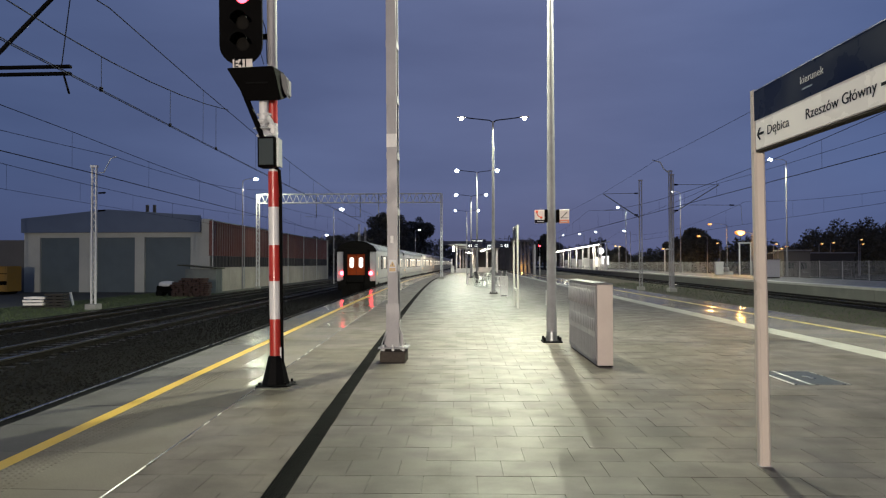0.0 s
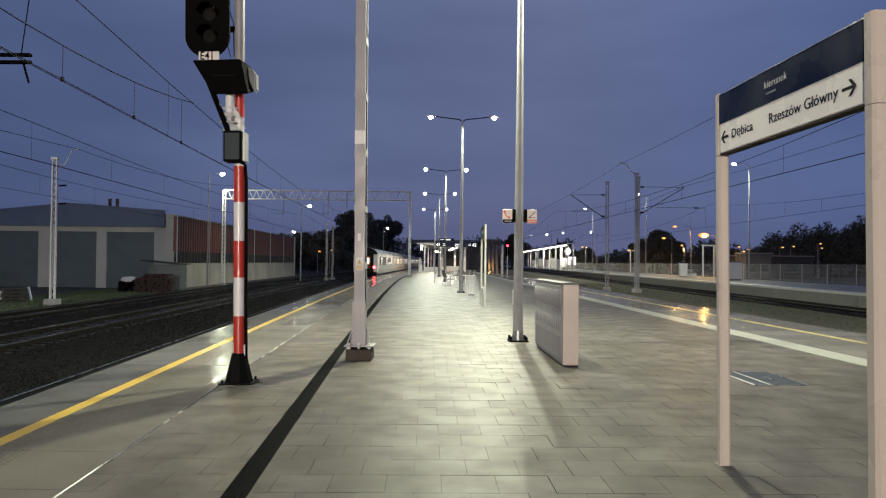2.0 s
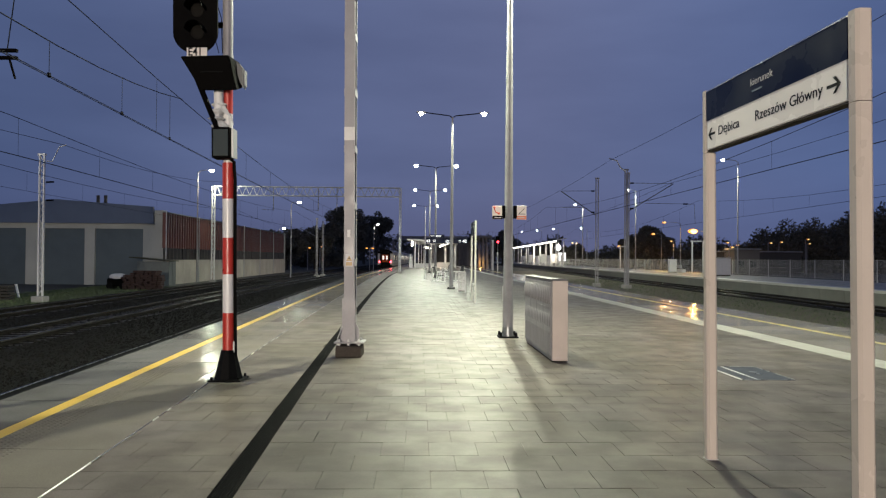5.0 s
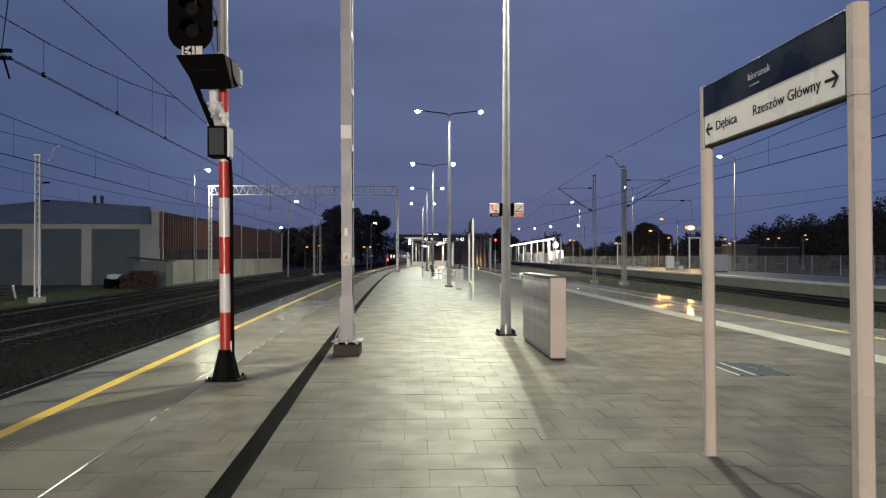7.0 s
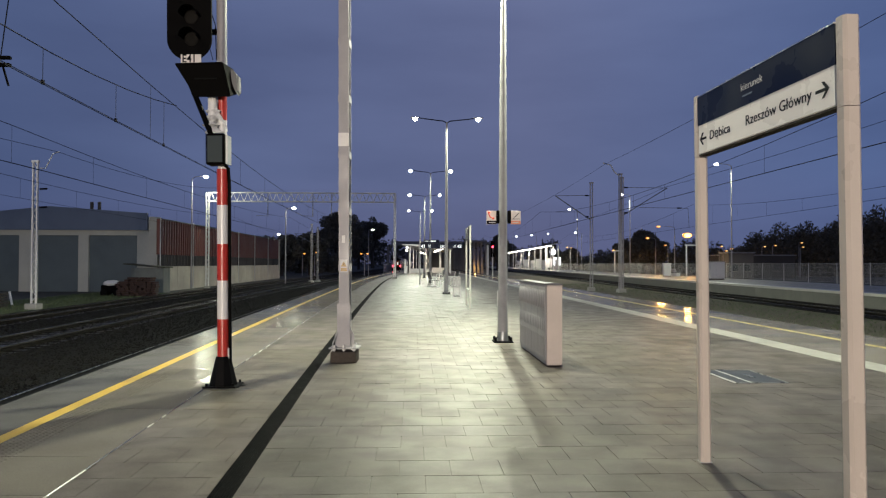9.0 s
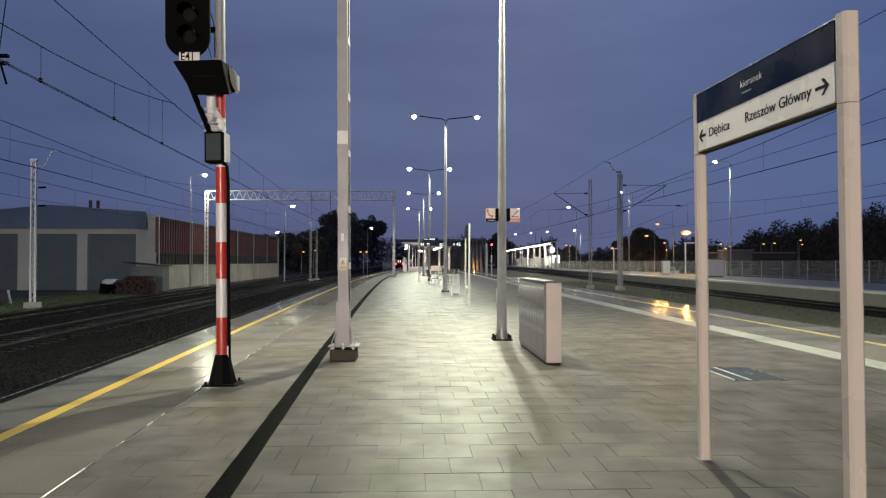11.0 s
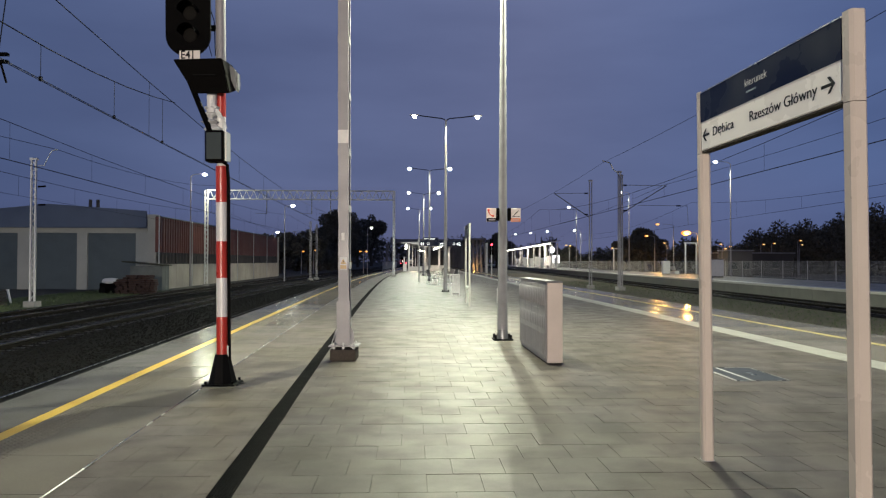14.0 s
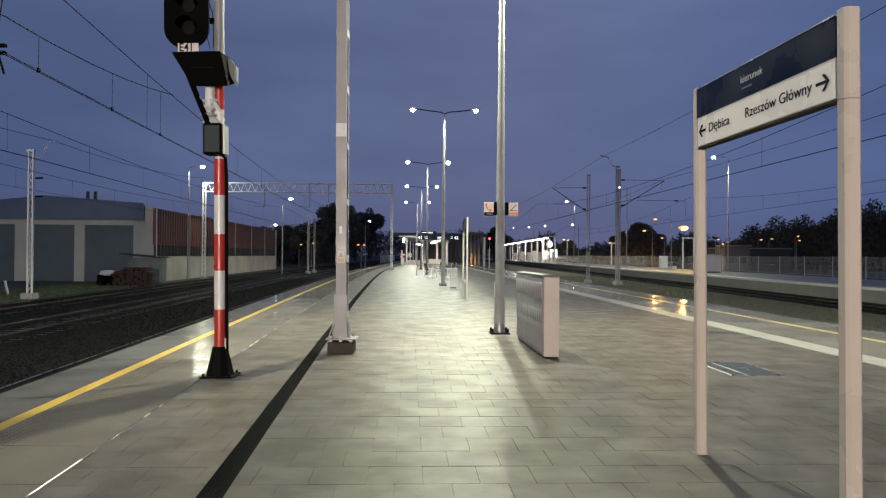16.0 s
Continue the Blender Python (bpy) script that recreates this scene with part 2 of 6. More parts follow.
FAR_CONCRETE = surf("damp_concrete", (0.14, 0.142, 0.12), 0.7, var=0.3, scale=0.8, fine=25, bump=0.3)
FAR_PAVING = paving_mat("far_platform_paving", (0.18, 0.17, 0.15), 0.42, 0.14, False)
COPING = surf("pale_coping_concrete", (0.42, 0.41, 0.38), 0.42, spec=0.4, var=0.2, scale=0.9, fine=25, bump=0.2)
BENCH = surf("dark_bench_steel", (0.03, 0.03, 0.03), 0.5, var=0.15, scale=4)
OLD_SLEEPER = surf("tarred_old_timber", (0.02, 0.017, 0.013), 0.8, var=0.3, scale=4, fine=30, bump=0.5)
ALU = surf("polished_aluminium", (0.7, 0.7, 0.7), 0.22, metal=0.9, var=0.06, scale=4, bump=0.03)
# Darker zinc, to offset the heads' strong light on the pole.
POLE = surf("dull_pole_zinc", (0.22, 0.218, 0.228), 0.6, spec=0.15, var=0.16, scale=5, fine=70, bump=0.0)
# Raised above the other zinc to make up for missing lamp light.
GANTRY = surf("gantry_zinc", (0.52, 0.525, 0.535), 0.5, var=0.15, scale=3, fine=40)
GREY = surf("light_grey_paint", (0.40, 0.39, 0.40), 0.42, var=0.12, scale=3, fine=60, bump=0.08)
MAST = surf("mast_grey_paint", (0.248, 0.238, 0.252), 0.45, var=0.12, scale=4, fine=50, bump=0.12)
PALE_BAND = surf("pale_band_paint", (0.55, 0.54, 0.53), 0.45, var=0.1, scale=6)
# Side tone lowered for its shade; lid darker to offset the lamp above.
CAB = surf("cabinet_grey_plastic", (0.235, 0.228, 0.235), 0.5, var=0.1, scale=4, fine=90, bump=0.2)
CAB_LID = surf("cabinet_lid_plastic", (0.13, 0.13, 0.135), 0.5, spec=0.2, var=0.15, scale=4, fine=90, bump=0.2)
CAB_END = surf("cabinet_beige_plastic", (0.50, 0.43, 0.38), 0.45, var=0.08, scale=4, fine=90, bump=0.12)
FOIL = surf("plastic_wrap", (0.5, 0.5, 0.5), 0.22, var=0.2, scale=14, fine=40, bump=0.8, depth=0.02)
LENS_DARK = glassy("dark_lens", (0.010, 0.009, 0.008), 0.45, 0.12)
# Grey-green base stands in for the reflection on the junction box window.
BOX_GLASS = glassy("dark_glass", (0.04, 0.05, 0.045), 0.12)
SIGNAL_LENS = glassy("unlit_signal_lens", (0.010, 0.009, 0.008), 0.65, 0.06)
LED = glow("led_cool_light", (1.0, 1.0, 0.90), 45.0)
LED_FAR = glow("led_far_light", (1.0, 0.99, 0.93), 30.0)
SODIUM = glow("sodium_light", (1.0, 0.72, 0.26), 1.35)
SODIUM_HOT = glow("sodium_bright_light", (1.0, 0.74, 0.32), 2.3)
# Orange halo of the sodium lamps' glare, modelled as a glowing shell.
SODIUM_HALO = glow("sodium_amber_halo", (1.0, 0.34, 0.045), 1.15)
SODIUM_DIM = glow("sodium_dim_light", (1.0, 0.38, 0.06), 1.7)
RED_GLOW = glow("red_light", (1.0, 0.03, 0.05), 14.0)
TAIL_GLOW = glow("red_tail_light", (1.0, 0.035, 0.05), 26.0)
WINDOW_GLOW = glow("lit_window", (1.0, 0.95, 0.84), 1.1)
COACH_GLOW = glow("lit_coach_window", (1.0, 0.90, 0.76), 0.42)
TUBE = glow("tube_light", (1.0, 0.95, 0.82), 7.0)
SIGN_GLOW = glow("lit_sign", (0.95, 0.98, 1.0), 1.6)
# Lettering given its own emission so that it stays white.
PRINT = glow("glowing_lettering", (0.95, 0.98, 1.0), 1.2)
WIRE = surf("copper_wire_dark", (0.005, 0.005, 0.007), 0.7, spec=0.05, bump=0)
HALL_WALL = surf("hall_plaster", (0.385, 0.39, 0.345), 0.8, var=0.12, scale=0.6, fine=15)
PANEL = surf("stained_concrete_panel", (0.36, 0.325, 0.27), 0.85, var=0.3, scale=0.5, fine=12)
HALL_DOOR = surf("hall_door_sheet", (0.080, 0.105, 0.115), 0.55, var=0.15, scale=1, fine=20)
FASCIA = surf("blue_grey_fascia", (0.090, 0.118, 0.175), 0.5, var=0.12, scale=0.7, fine=20)
RUST_RED = surf("red_brown_sheet", (0.125, 0.038, 0.028), 0.55, var=0.15, scale=0.8, fine=20)
MOSS = surf("mossy_roof_felt", (0.035, 0.036, 0.020), 0.9, var=0.4, scale=4, fine=30, bump=0.5)
BRICKS = surf("stacked_red_brick", (0.032, 0.017, 0.014), 0.85, var=0.4, scale=4, fine=30, island=0.3)
SHEET = surf("grey_sheet", (0.11, 0.125, 0.115), 0.6, var=0.25, scale=2, fine=20)
YELLOW_BODY = surf("yellow_machine_paint", (0.24, 0.135, 0.02), 0.5, var=0.15, scale=2)
COACH = surf("coach_light_grey", (0.40, 0.39, 0.375), 0.35, var=0.08, scale=1.2, fine=30, bump=0.03)
COACH_ROOF = surf("coach_roof_grey", (0.20, 0.21, 0.22), 0.35, var=0.15, scale=1.2, fine=30)
COACH_DARK = surf("coach_underframe", (0.0060, 0.0056, 0.0052), 0.8, spec=0.05, var=0.3)
COACH_END = surf("coach_end_grey", (0.27, 0.28, 0.30), 0.45, var=0.15, scale=1.2, fine=30)
COACH_PANE = glassy("coach_pane", (0.075, 0.078, 0.085), 0.2)
COACH_STRIPE = surf("coach_stripe", (0.20, 0.19, 0.23), 0.4, var=0.08)
CEILING_TUBE = glow("coach_ceiling_light", (1.0, 0.93, 0.80), 2.2)
# Yellow marker plate given a glow of its own to show up bright.
CLASS_PLATE_GLOW = glow("glowing_class_plate", (1.0, 0.55, 0.12), 0.9)
COACH_DOOR = surf("coach_orange_door", (0.24, 0.036, 0.006), 0.6, spec=0.08, var=0.1)
LEAF = surf("dark_foliage", (0.112, 0.105, 0.086), 0.9, spec=0.04, var=0.3, scale=0.5, fine=6, bump=0, island=0.25)
BARK = surf("bark", (0.05, 0.04, 0.03), 0.9, var=0.3, scale=4, fine=20, bump=0.6)
DARK_BUILD = surf("dark_plaster", (0.11, 0.105, 0.10), 0.85, var=0.2, scale=0.4, fine=10)
DIM_PLASTER = surf("dim_grey_plaster", (0.05, 0.048, 0.046), 0.9, var=0.25, scale=0.5, fine=10)
PHONE_RED = surf("sign_red", (0.50, 0.06, 0.03), 0.4, bump=0)
ORANGE_SIGN = surf("sign_orange", (0.62, 0.18, 0.08), 0.4, bump=0)
WARN_YELLOW = surf("warning_orange", (0.33, 0.20, 0.06), 0.4, bump=0)


# ---------------------------------------------------------------- mesh helpers
def part(name, bm, material, parent=None, label="", smooth=False):
    me = bpy.data.meshes.new(name)
    bm.to_mesh(me)
    bm.free()
    me.materials.append(material)
    if smooth:
        for p in me.polygons:
            p.use_smooth = True
    ob = new(name, me)
    if parent:
        ob.parent = parent
    if label:
        tagged(ob, label)
    return ob


def mesh_part(name, verts, faces, material, parent=None, label=""):
    me = bpy.data.meshes.new(name)
    me.from_pydata(verts, [], faces)
    me.materials.append(material)
    ob = new(name, me)
    if parent:
        ob.parent = parent
    if label:
        tagged(ob, label)
    return ob


def thing(name, m, label, category, group="", kind=""):
    ob = new(name)
    ob.matrix_world = m
    return tagged(ob, label, category, group, kind)


def box(bm, x0, x1, y0, y1, z0, z1, bevel=0.0, seg=1):
    vs = [bm.verts.new((x, y, z)) for z in (z0, z1) for x, y in ((x0, y0), (x1, y0), (x1, y1), (x0, y1))]
    fs = [bm.faces.new([vs[i] for i in f]) for f in ((3, 2, 1, 0), (4, 5, 6, 7), (0, 1, 5, 4), (1, 2, 6, 5), (2, 3, 7, 6), (3, 0, 4, 7))]
    if bevel:
        edges = list({e for f in fs for e in f.edges})
        bmesh.ops.bevel(bm, geom=edges, offset=bevel, segments=seg, affect="EDGES", profile=0.5)
    return vs


def boxm(*a, **k):
    bm = bmesh.new()
    box(bm, *a, **k)
    return bm


def tube(bm, p0, p1, r0, r1=None, seg=12, cap=True):
    r1 = r0 if r1 is None else r1
    p0, p1 = Vector(p0), Vector(p1)
    q = (p1 - p0).to_track_quat("Z", "Y")
    rings = []
    for p, r in ((p0, r0), (p1, r1)):
        rings.append([bm.verts.new(p + q @ Vector((math.cos(2 * math.pi * i / seg) * r, math.sin(2 * math.pi * i / seg) * r, 0))) for i in range(seg)])
    for i in range(seg):
        j = (i + 1) % seg
        bm.faces.new((rings[0][i], rings[0][j], rings[1][j], rings[1][i]))
    if cap:
        bm.faces.new(rings[0][::-1])
        bm.faces.new(rings[1])


def tubem(*a, **k):
    bm = bmesh.new()
    tube(bm, *a, **k)
    return bm


def polyline(bm, pts, r, seg=8):
    """One continuous tube swept along the points."""
    pts = [Vector(p) for p in pts]
    rings = []
    for i, p in enumerate(pts):
        d = (pts[min(i + 1, len(pts) - 1)] - pts[max(i - 1, 0)]).normalized()
        u = d.cross(Vector((0.31, 0.17, 0.93))).normalized()
        v = d.cross(u)
        rings.append([bm.verts.new(p + (u * math.cos(6.28319 * k / seg) + v * math.sin(6.28319 * k / seg)) * r) for k in range(seg)])
    for p, q in zip(rings, rings[1:]):
        for k in range(seg):
            bm.faces.new((p[k], p[(k + 1) % seg], q[(k + 1) % seg], q[k]))
    bm.faces.new(rings[0][::-1])
    bm.faces.new(rings[-1])


def prism(bm, outline, axis, a, b):
    """Extrude a closed outline of 2D points along an axis from a to b."""
    def at(p, s):
        return {"x": (s, p[0], p[1]), "y": (p[0], s, p[1]), "z": (p[0], p[1], s)}[axis]
    v0, v1 = [bm.verts.new(at(p, a)) for p in outline], [bm.verts.new(at(p, b)) for p in outline]
    n = len(outline)
    bm.faces.new(v0)
    bm.faces.new(v1[::-1])
    for i in range(n):
        j = (i + 1) % n
        bm.faces.new((v0[j], v0[i], v1[i], v1[j]))
    bmesh.ops.recalc_face_normals(bm, faces=bm.faces)


def prismm(*a):
    bm = bmesh.new()
    prism(bm, *a)
    return bm


def letters(text, size, material, parent, m, bold=0.0, label=""):
    cu = bpy.data.curves.new("lettering", "FONT")
    cu.body, cu.size, cu.extrude, cu.offset, cu.resolution_u = text, size, 0.001, bold, 3
    tmp = new("lettering_curve", cu)
    me = bpy.data.meshes.new_from_object(tmp.evaluated_get(bpy.context.evaluated_depsgraph_get()))
    bpy.data.objects.remove(tmp)
    bpy.data.curves.remove(cu)
    me.materials.clear()
    me.materials.append(material)
    ob = new("lettering", me)
    ob.parent = parent
    ob.matrix_local = m
    if label:
        tagged(ob, label)
    return ob


def text_width(text, size):
    cu = bpy.data.curves.new("gauge", "FONT")
    cu.body, cu.size = text, size
    tmp = new("gauge", cu)
    bpy.context.view_layer.update()
    w = tmp.dimensions.x
    bpy.data.objects.remove(tmp)
    bpy.data.curves.remove(cu)
    return w


def lamp_light(parent, at, watts, colour, size=0.4, down=(0, 0, -1), cone=177.0, blend=0.03):
    li = bpy.data.lights.new("lamp_light", "SPOT")
    li.spot_size, li.spot_blend, li.shadow_soft_size = radians(cone), blend, size * 0.2
    li.energy, li.color = watts, colour
    ob = new("lamp_light", li)
    ob.parent = parent
    ob.matrix_local = Matrix.Translation(at) @ Vector(down).to_track_quat("-Z", "Y").to_matrix().to_4x4()
    return ob


def lattice(bm, a, b, wide, bays, r):
    """Zigzag lacing between the chords a + wide and a - wide."""
    a, b, wide = Vector(a), Vector(b), Vector(wide)
    for i in range(bays):
        p, q = a.lerp(b, i / bays), a.lerp(b, (i + 0.5) / bays)
        s = a.lerp(b, (i + 1) / bays)
        tube(bm, p - wide, q + wide, r, seg=4, cap=False)
        tube(bm, q + wide, s - wide, r, seg=4, cap=False)


# ---------------------------------------------------------------- plan: lines along the platform
def left_line(y):
    """Centre of the yellow line by the westward tracks."""
    if y <= 60:
        return -3.48 - 0.08 * y + 0.000235 * y * y
    if y <= 85:
        return -7.434 - 0.0518 * (y - 60) + 0.000636 * (y - 60) ** 2
    if y <= 200:
        return -8.3315 - 0.02 * (y - 85)
    return -10.6315 - 0.028 * (y - 200)


def right_line(y):
    """Centre of the white guiding strip."""
    return 7.3 - 0.044 * y + 0.00005 * y * y


GROUND_Z, RAIL_Z, BED_Z = -1.0, -0.76, -0.93
NEAR_RAIL_Z = -0.84  # lowered to fit the camera's view: the platform edge hides the far rail
PLAT_END = 330.0


def stations(y0, y1, near=1.0):
    ys, y = [], y0
    while y < y1:
        ys.append(y)
        y += near if y < 60 else near * 4
    return ys + [y1]


def strip(name, edge_a, edge_b, y0, y1, z0, z1, material, parent, label="", step=1.0):
    """A band with thickness between two lines."""
    ys = stations(y0, y1, step)
    v, f = [], []
    for y in ys:
        v += [(edge_a(y), y, z0), (edge_b(y), y, z0), (edge_b(y), y, z1), (edge_a(y), y, z1)]
    for i in range(len(ys) - 1):
        k = 4 * i
        f += [(k + 3, k + 2, k + 6, k + 7), (k, k + 3, k + 7, k + 4), (k + 2, k + 1, k + 5, k + 6)]
    f += [(0, 1, 2, 3), (4 * len(ys) - 1, 4 * len(ys) - 2, 4 * len(ys) - 3, 4 * len(ys) - 4)]
    return mesh_part(name, v, f, material, parent, label)


# ---------------------------------------------------------------- ground
ground = part("ground", boxm(-1500, 1500, -400, 3000, GROUND_Z - 0.5, GROUND_Z), GROUND)
tagged(ground, "dark wet soil and grass beside the tracks", "ground", kind="structure")

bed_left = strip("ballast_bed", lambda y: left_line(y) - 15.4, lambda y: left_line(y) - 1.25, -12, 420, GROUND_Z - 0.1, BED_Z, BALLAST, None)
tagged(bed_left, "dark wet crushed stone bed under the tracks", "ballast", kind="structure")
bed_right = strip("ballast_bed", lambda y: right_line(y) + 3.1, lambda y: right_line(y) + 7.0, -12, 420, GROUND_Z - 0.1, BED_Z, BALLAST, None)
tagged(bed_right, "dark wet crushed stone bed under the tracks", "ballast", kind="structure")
bed_far = part("ballast_bed", boxm(20.4, 24.15, -12, 420, GROUND_Z - 0.1, BED_Z), BALLAST)
tagged(bed_far, "dark wet crushed stone bed beside the far platform", "ballast", kind="structure")

gravel_bed = strip("gravel_strip", lambda y: right_line(y) + 7.0, lambda y: 20.4, -12, 160, GROUND_Z - 0.1, GROUND_Z + 0.015, GRAVEL, None)
tagged(gravel_bed, "pale grey gravel and dry soil between the tracks", "gravel", kind="structure")

# ---------------------------------------------------------------- platform
platform = strip("platform", lambda y: left_line(y) - 1.0, lambda y: right_line(y) + 3.03, -8, PLAT_END, GROUND_Z - 0.1, -0.007, JOINT, None)
tagged(platform, "wet grey paved island platform between tracks", "platform", kind="structure")


def edge_slabs(name, fa, fb, y0, y1, pitch, parent, material=None):
    """Long slabs laid end to end with fine open joints."""
    v, f = [], []
    y = y0
    while y < y1:
        a, b = y + 0.004, min(y + pitch, y1) - 0.004
        dz = random.uniform(-0.0012, 0.0012)
        k = len(v)
        for yy in (a, b):
            v += [(fa(yy), yy, -0.02), (fb(yy), yy, -0.02), (fb(yy), yy, dz), (fa(yy), yy, dz)]
        f += [(k + 3, k + 2, k + 6, k + 7), (k, k + 3, k + 7, k + 4), (k + 2, k + 1, k + 5, k + 6), (k, k + 1, k + 2, k + 3), (k + 7, k + 6, k + 5, k + 4)]
        y += pitch
    ob = mesh_part(name, v, f, material or SLAB, parent)
    return tagged(ob, kind="stuff")


edge_slabs("edge_paving", lambda y: left_line(y) - 0.82, lambda y: left_line(y) - 0.075, -8, PLAT_END, 1.0, platform, SHADED_EDGE_SLAB)
edge_slabs("tactile_paving", lambda y: left_line(y) + 0.075, lambda y: left_line(y) + 1.153, -8, PLAT_END, 1.0, platform)
edge_slabs("edge_paving", lambda y: right_line(y) + 0.272, lambda y: right_line(y) + 1.76, -8, PLAT_END, 1.0, platform)
edge_slabs("edge_paving", lambda y: right_line(y) + 1.94, lambda y: right_line(y) + 3.07, -8, PLAT_END, 1.0, platform)
strip("yellow_line", lambda y: left_line(y) - 0.075, lambda y: left_line(y) + 0.075, -8, PLAT_END, -0.02, 0.001, YELLOW, platform, "worn yellow painted safety line")
strip("yellow_line", lambda y: right_line(y) + 1.76, lambda y: right_line(y) + 1.94, -8, PLAT_END, -0.02, 0.001, PALE_YELLOW, platform, "worn yellow painted safety line")
strip("guiding_strip", lambda y: right_line(y) - 0.27, lambda y: right_line(y) + 0.27, -8, PLAT_END, -0.02, 0.002, WHITE_STRIP, platform, "pale white smooth guiding strip")
strip("edge_lip", lambda y: left_line(y) - 0.99, lambda y: left_line(y) - 0.82, -8, PLAT_END, -0.12, -0.006, DRAIN, platform, "black rubber lip along the platform edge")
strip("edge_trim", lambda y: left_line(y) - 0.995, lambda y: left_line(y) - 0.99, -8, PLAT_END, -0.02, -0.001, STEEL, platform, "thin bright metal edge trim")


def seam_bead():
    """Thin rounded metal bead in the joint between slabs and tiles, in 3 m lengths."""
    # bead added and rounded to imitate the glints along the wet joint
    prof = [(-0.008, -0.004), (-0.0065, 0.002), (-0.003, 0.0048), (0.003, 0.0048), (0.0065, 0.002), (0.008, -0.004)]
    v, f, y, rnd = [], [], -8.0, random.Random(12)
    while y < 120:
        y1 = min(120, y + 3.0)
        k, n = len(v), 4
        dz = rnd.uniform(-0.0007, 0.0)
        for i in range(n + 1):
            yy = y + (y1 - y - 0.01) * i / n
            v += [(left_line(yy) + 1.160 + a, yy, b + dz) for a, b in prof]
        for i in range(n):
            for a in range(5):
                p = k + i * 6 + a
                f.append((p, p + 1, p + 7, p + 6))
        y = y1
    mesh_part("joint_seam", v, f, SEAM, platform, "thin metal bead added to glint in the joint between slabs")


seam_bead()


def studs():
    """Small raised domes beside the yellow line."""
    v, f = [], []
    y = 3.5
    while y < 26:
        for i in range(6):
            x = left_line(y) + 0.11 + i * 0.06
            k = len(v)
            r, h = 0.020, 0.005
            for s, z in ((1.0, 0.001), (0.55, h)):
                v += [(x + math.cos(a) * r * s, y + math.sin(a) * r * s, z) for a in (0, 1.047, 2.094, 3.1416, 4.189, 5.236)]
            f += [(k + j, k + (j + 1) % 6, k + 6 + (j + 1) % 6, k + 6 + j) for j in range(6)] + [tuple(range(k + 6, k + 12))]
        y += 0.06
    return tagged(mesh_part("tactile_studs", v, f, SLAB, platform), kind="stuff")


studs()


def drain():
    """Slotted channel grate: two side bars with cross bars between."""
    ch = thing("drain_channel", Matrix(), "black cast iron slotted drain channel set in paving", "drain")
    strip("channel", lambda y: left_line(y) + 2.27, lambda y: left_line(y) + 2.42, -8, 120, -0.05, -0.008, DRAIN, ch)
    for k in range(9):
        a, w = 2.262 + k * 0.0195, 0.0125
        strip("grate_bar", lambda y, a=a: left_line(y) + a, lambda y, a=a, w=w: left_line(y) + a + w, -8, 120, -0.02, 0.002, DRAIN, ch)
    v, f, y = [], [], -8.0
    while y < 30:
        x0, x1, k = left_line(y) + 2.265, left_line(y) + 2.43, len(v)
        for yy in (y, y + 0.012):
            v += [(x0, yy, -0.02), (x1, yy, -0.02), (x1, yy, 0.0), (x0, yy, 0.0)]
        f += [(k + 3, k + 2, k + 6, k + 7), (k, k + 1, k + 2, k + 3), (k + 7, k + 6, k + 5, k + 4)]
        y += 0.25
    tagged(mesh_part("grate_infill", v, f, DRAIN, ch), kind="stuff")


drain()

# ---------------------------------------------------------------- tracks
def track(offset, y0, y1, label, z=RAIL_Z):
    tr = thing("railway_track", Matrix(), label, "railway track", "tracks")
    for s in (-0.7525, 0.7525):
        strip("rail", lambda y, s=s: offset(y) + s - 0.036, lambda y, s=s: offset(y) + s + 0.036, y0, y1, z - 0.045, z, RAIL, tr, "worn shiny steel rail")
        strip("rail_web", lambda y, s=s: offset(y) + s - 0.06, lambda y, s=s: offset(y) + s + 0.06, y0, y1, z - 0.16, z - 0.14, RAIL_RUST, tr)
        strip("rail_stem", lambda y, s=s: offset(y) + s - 0.01, lambda y, s=s: offset(y) + s + 0.01, y0, y1, z - 0.14, z - 0.045, RAIL_RUST, tr)
    return tr


TRACKS = [
    (lambda y: left_line(y) - 2.60, track(lambda y: left_line(y) - 2.60, -12, 420, "steel track beside the platform edge on dark ballast", NEAR_RAIL_Z)),
    (lambda y: left_line(y) - 8.1, track(lambda y: left_line(y) - 8.1, -12, 420, "wet steel track in the middle on dark ballast")),
    (lambda y: left_line(y) - 13.05, track(lambda y: left_line(y) - 13.05, -12, 420, "wet steel track beside the goods hall on ballast")),
    (lambda y: right_line(y) + 4.75, track(lambda y: right_line(y) + 4.75, -12, 420, "steel track hidden beside the platform edge")),
    (lambda y: 22.4, track(lambda y: 22.4, -12, 420, "steel track beside the far platform wall")),
]
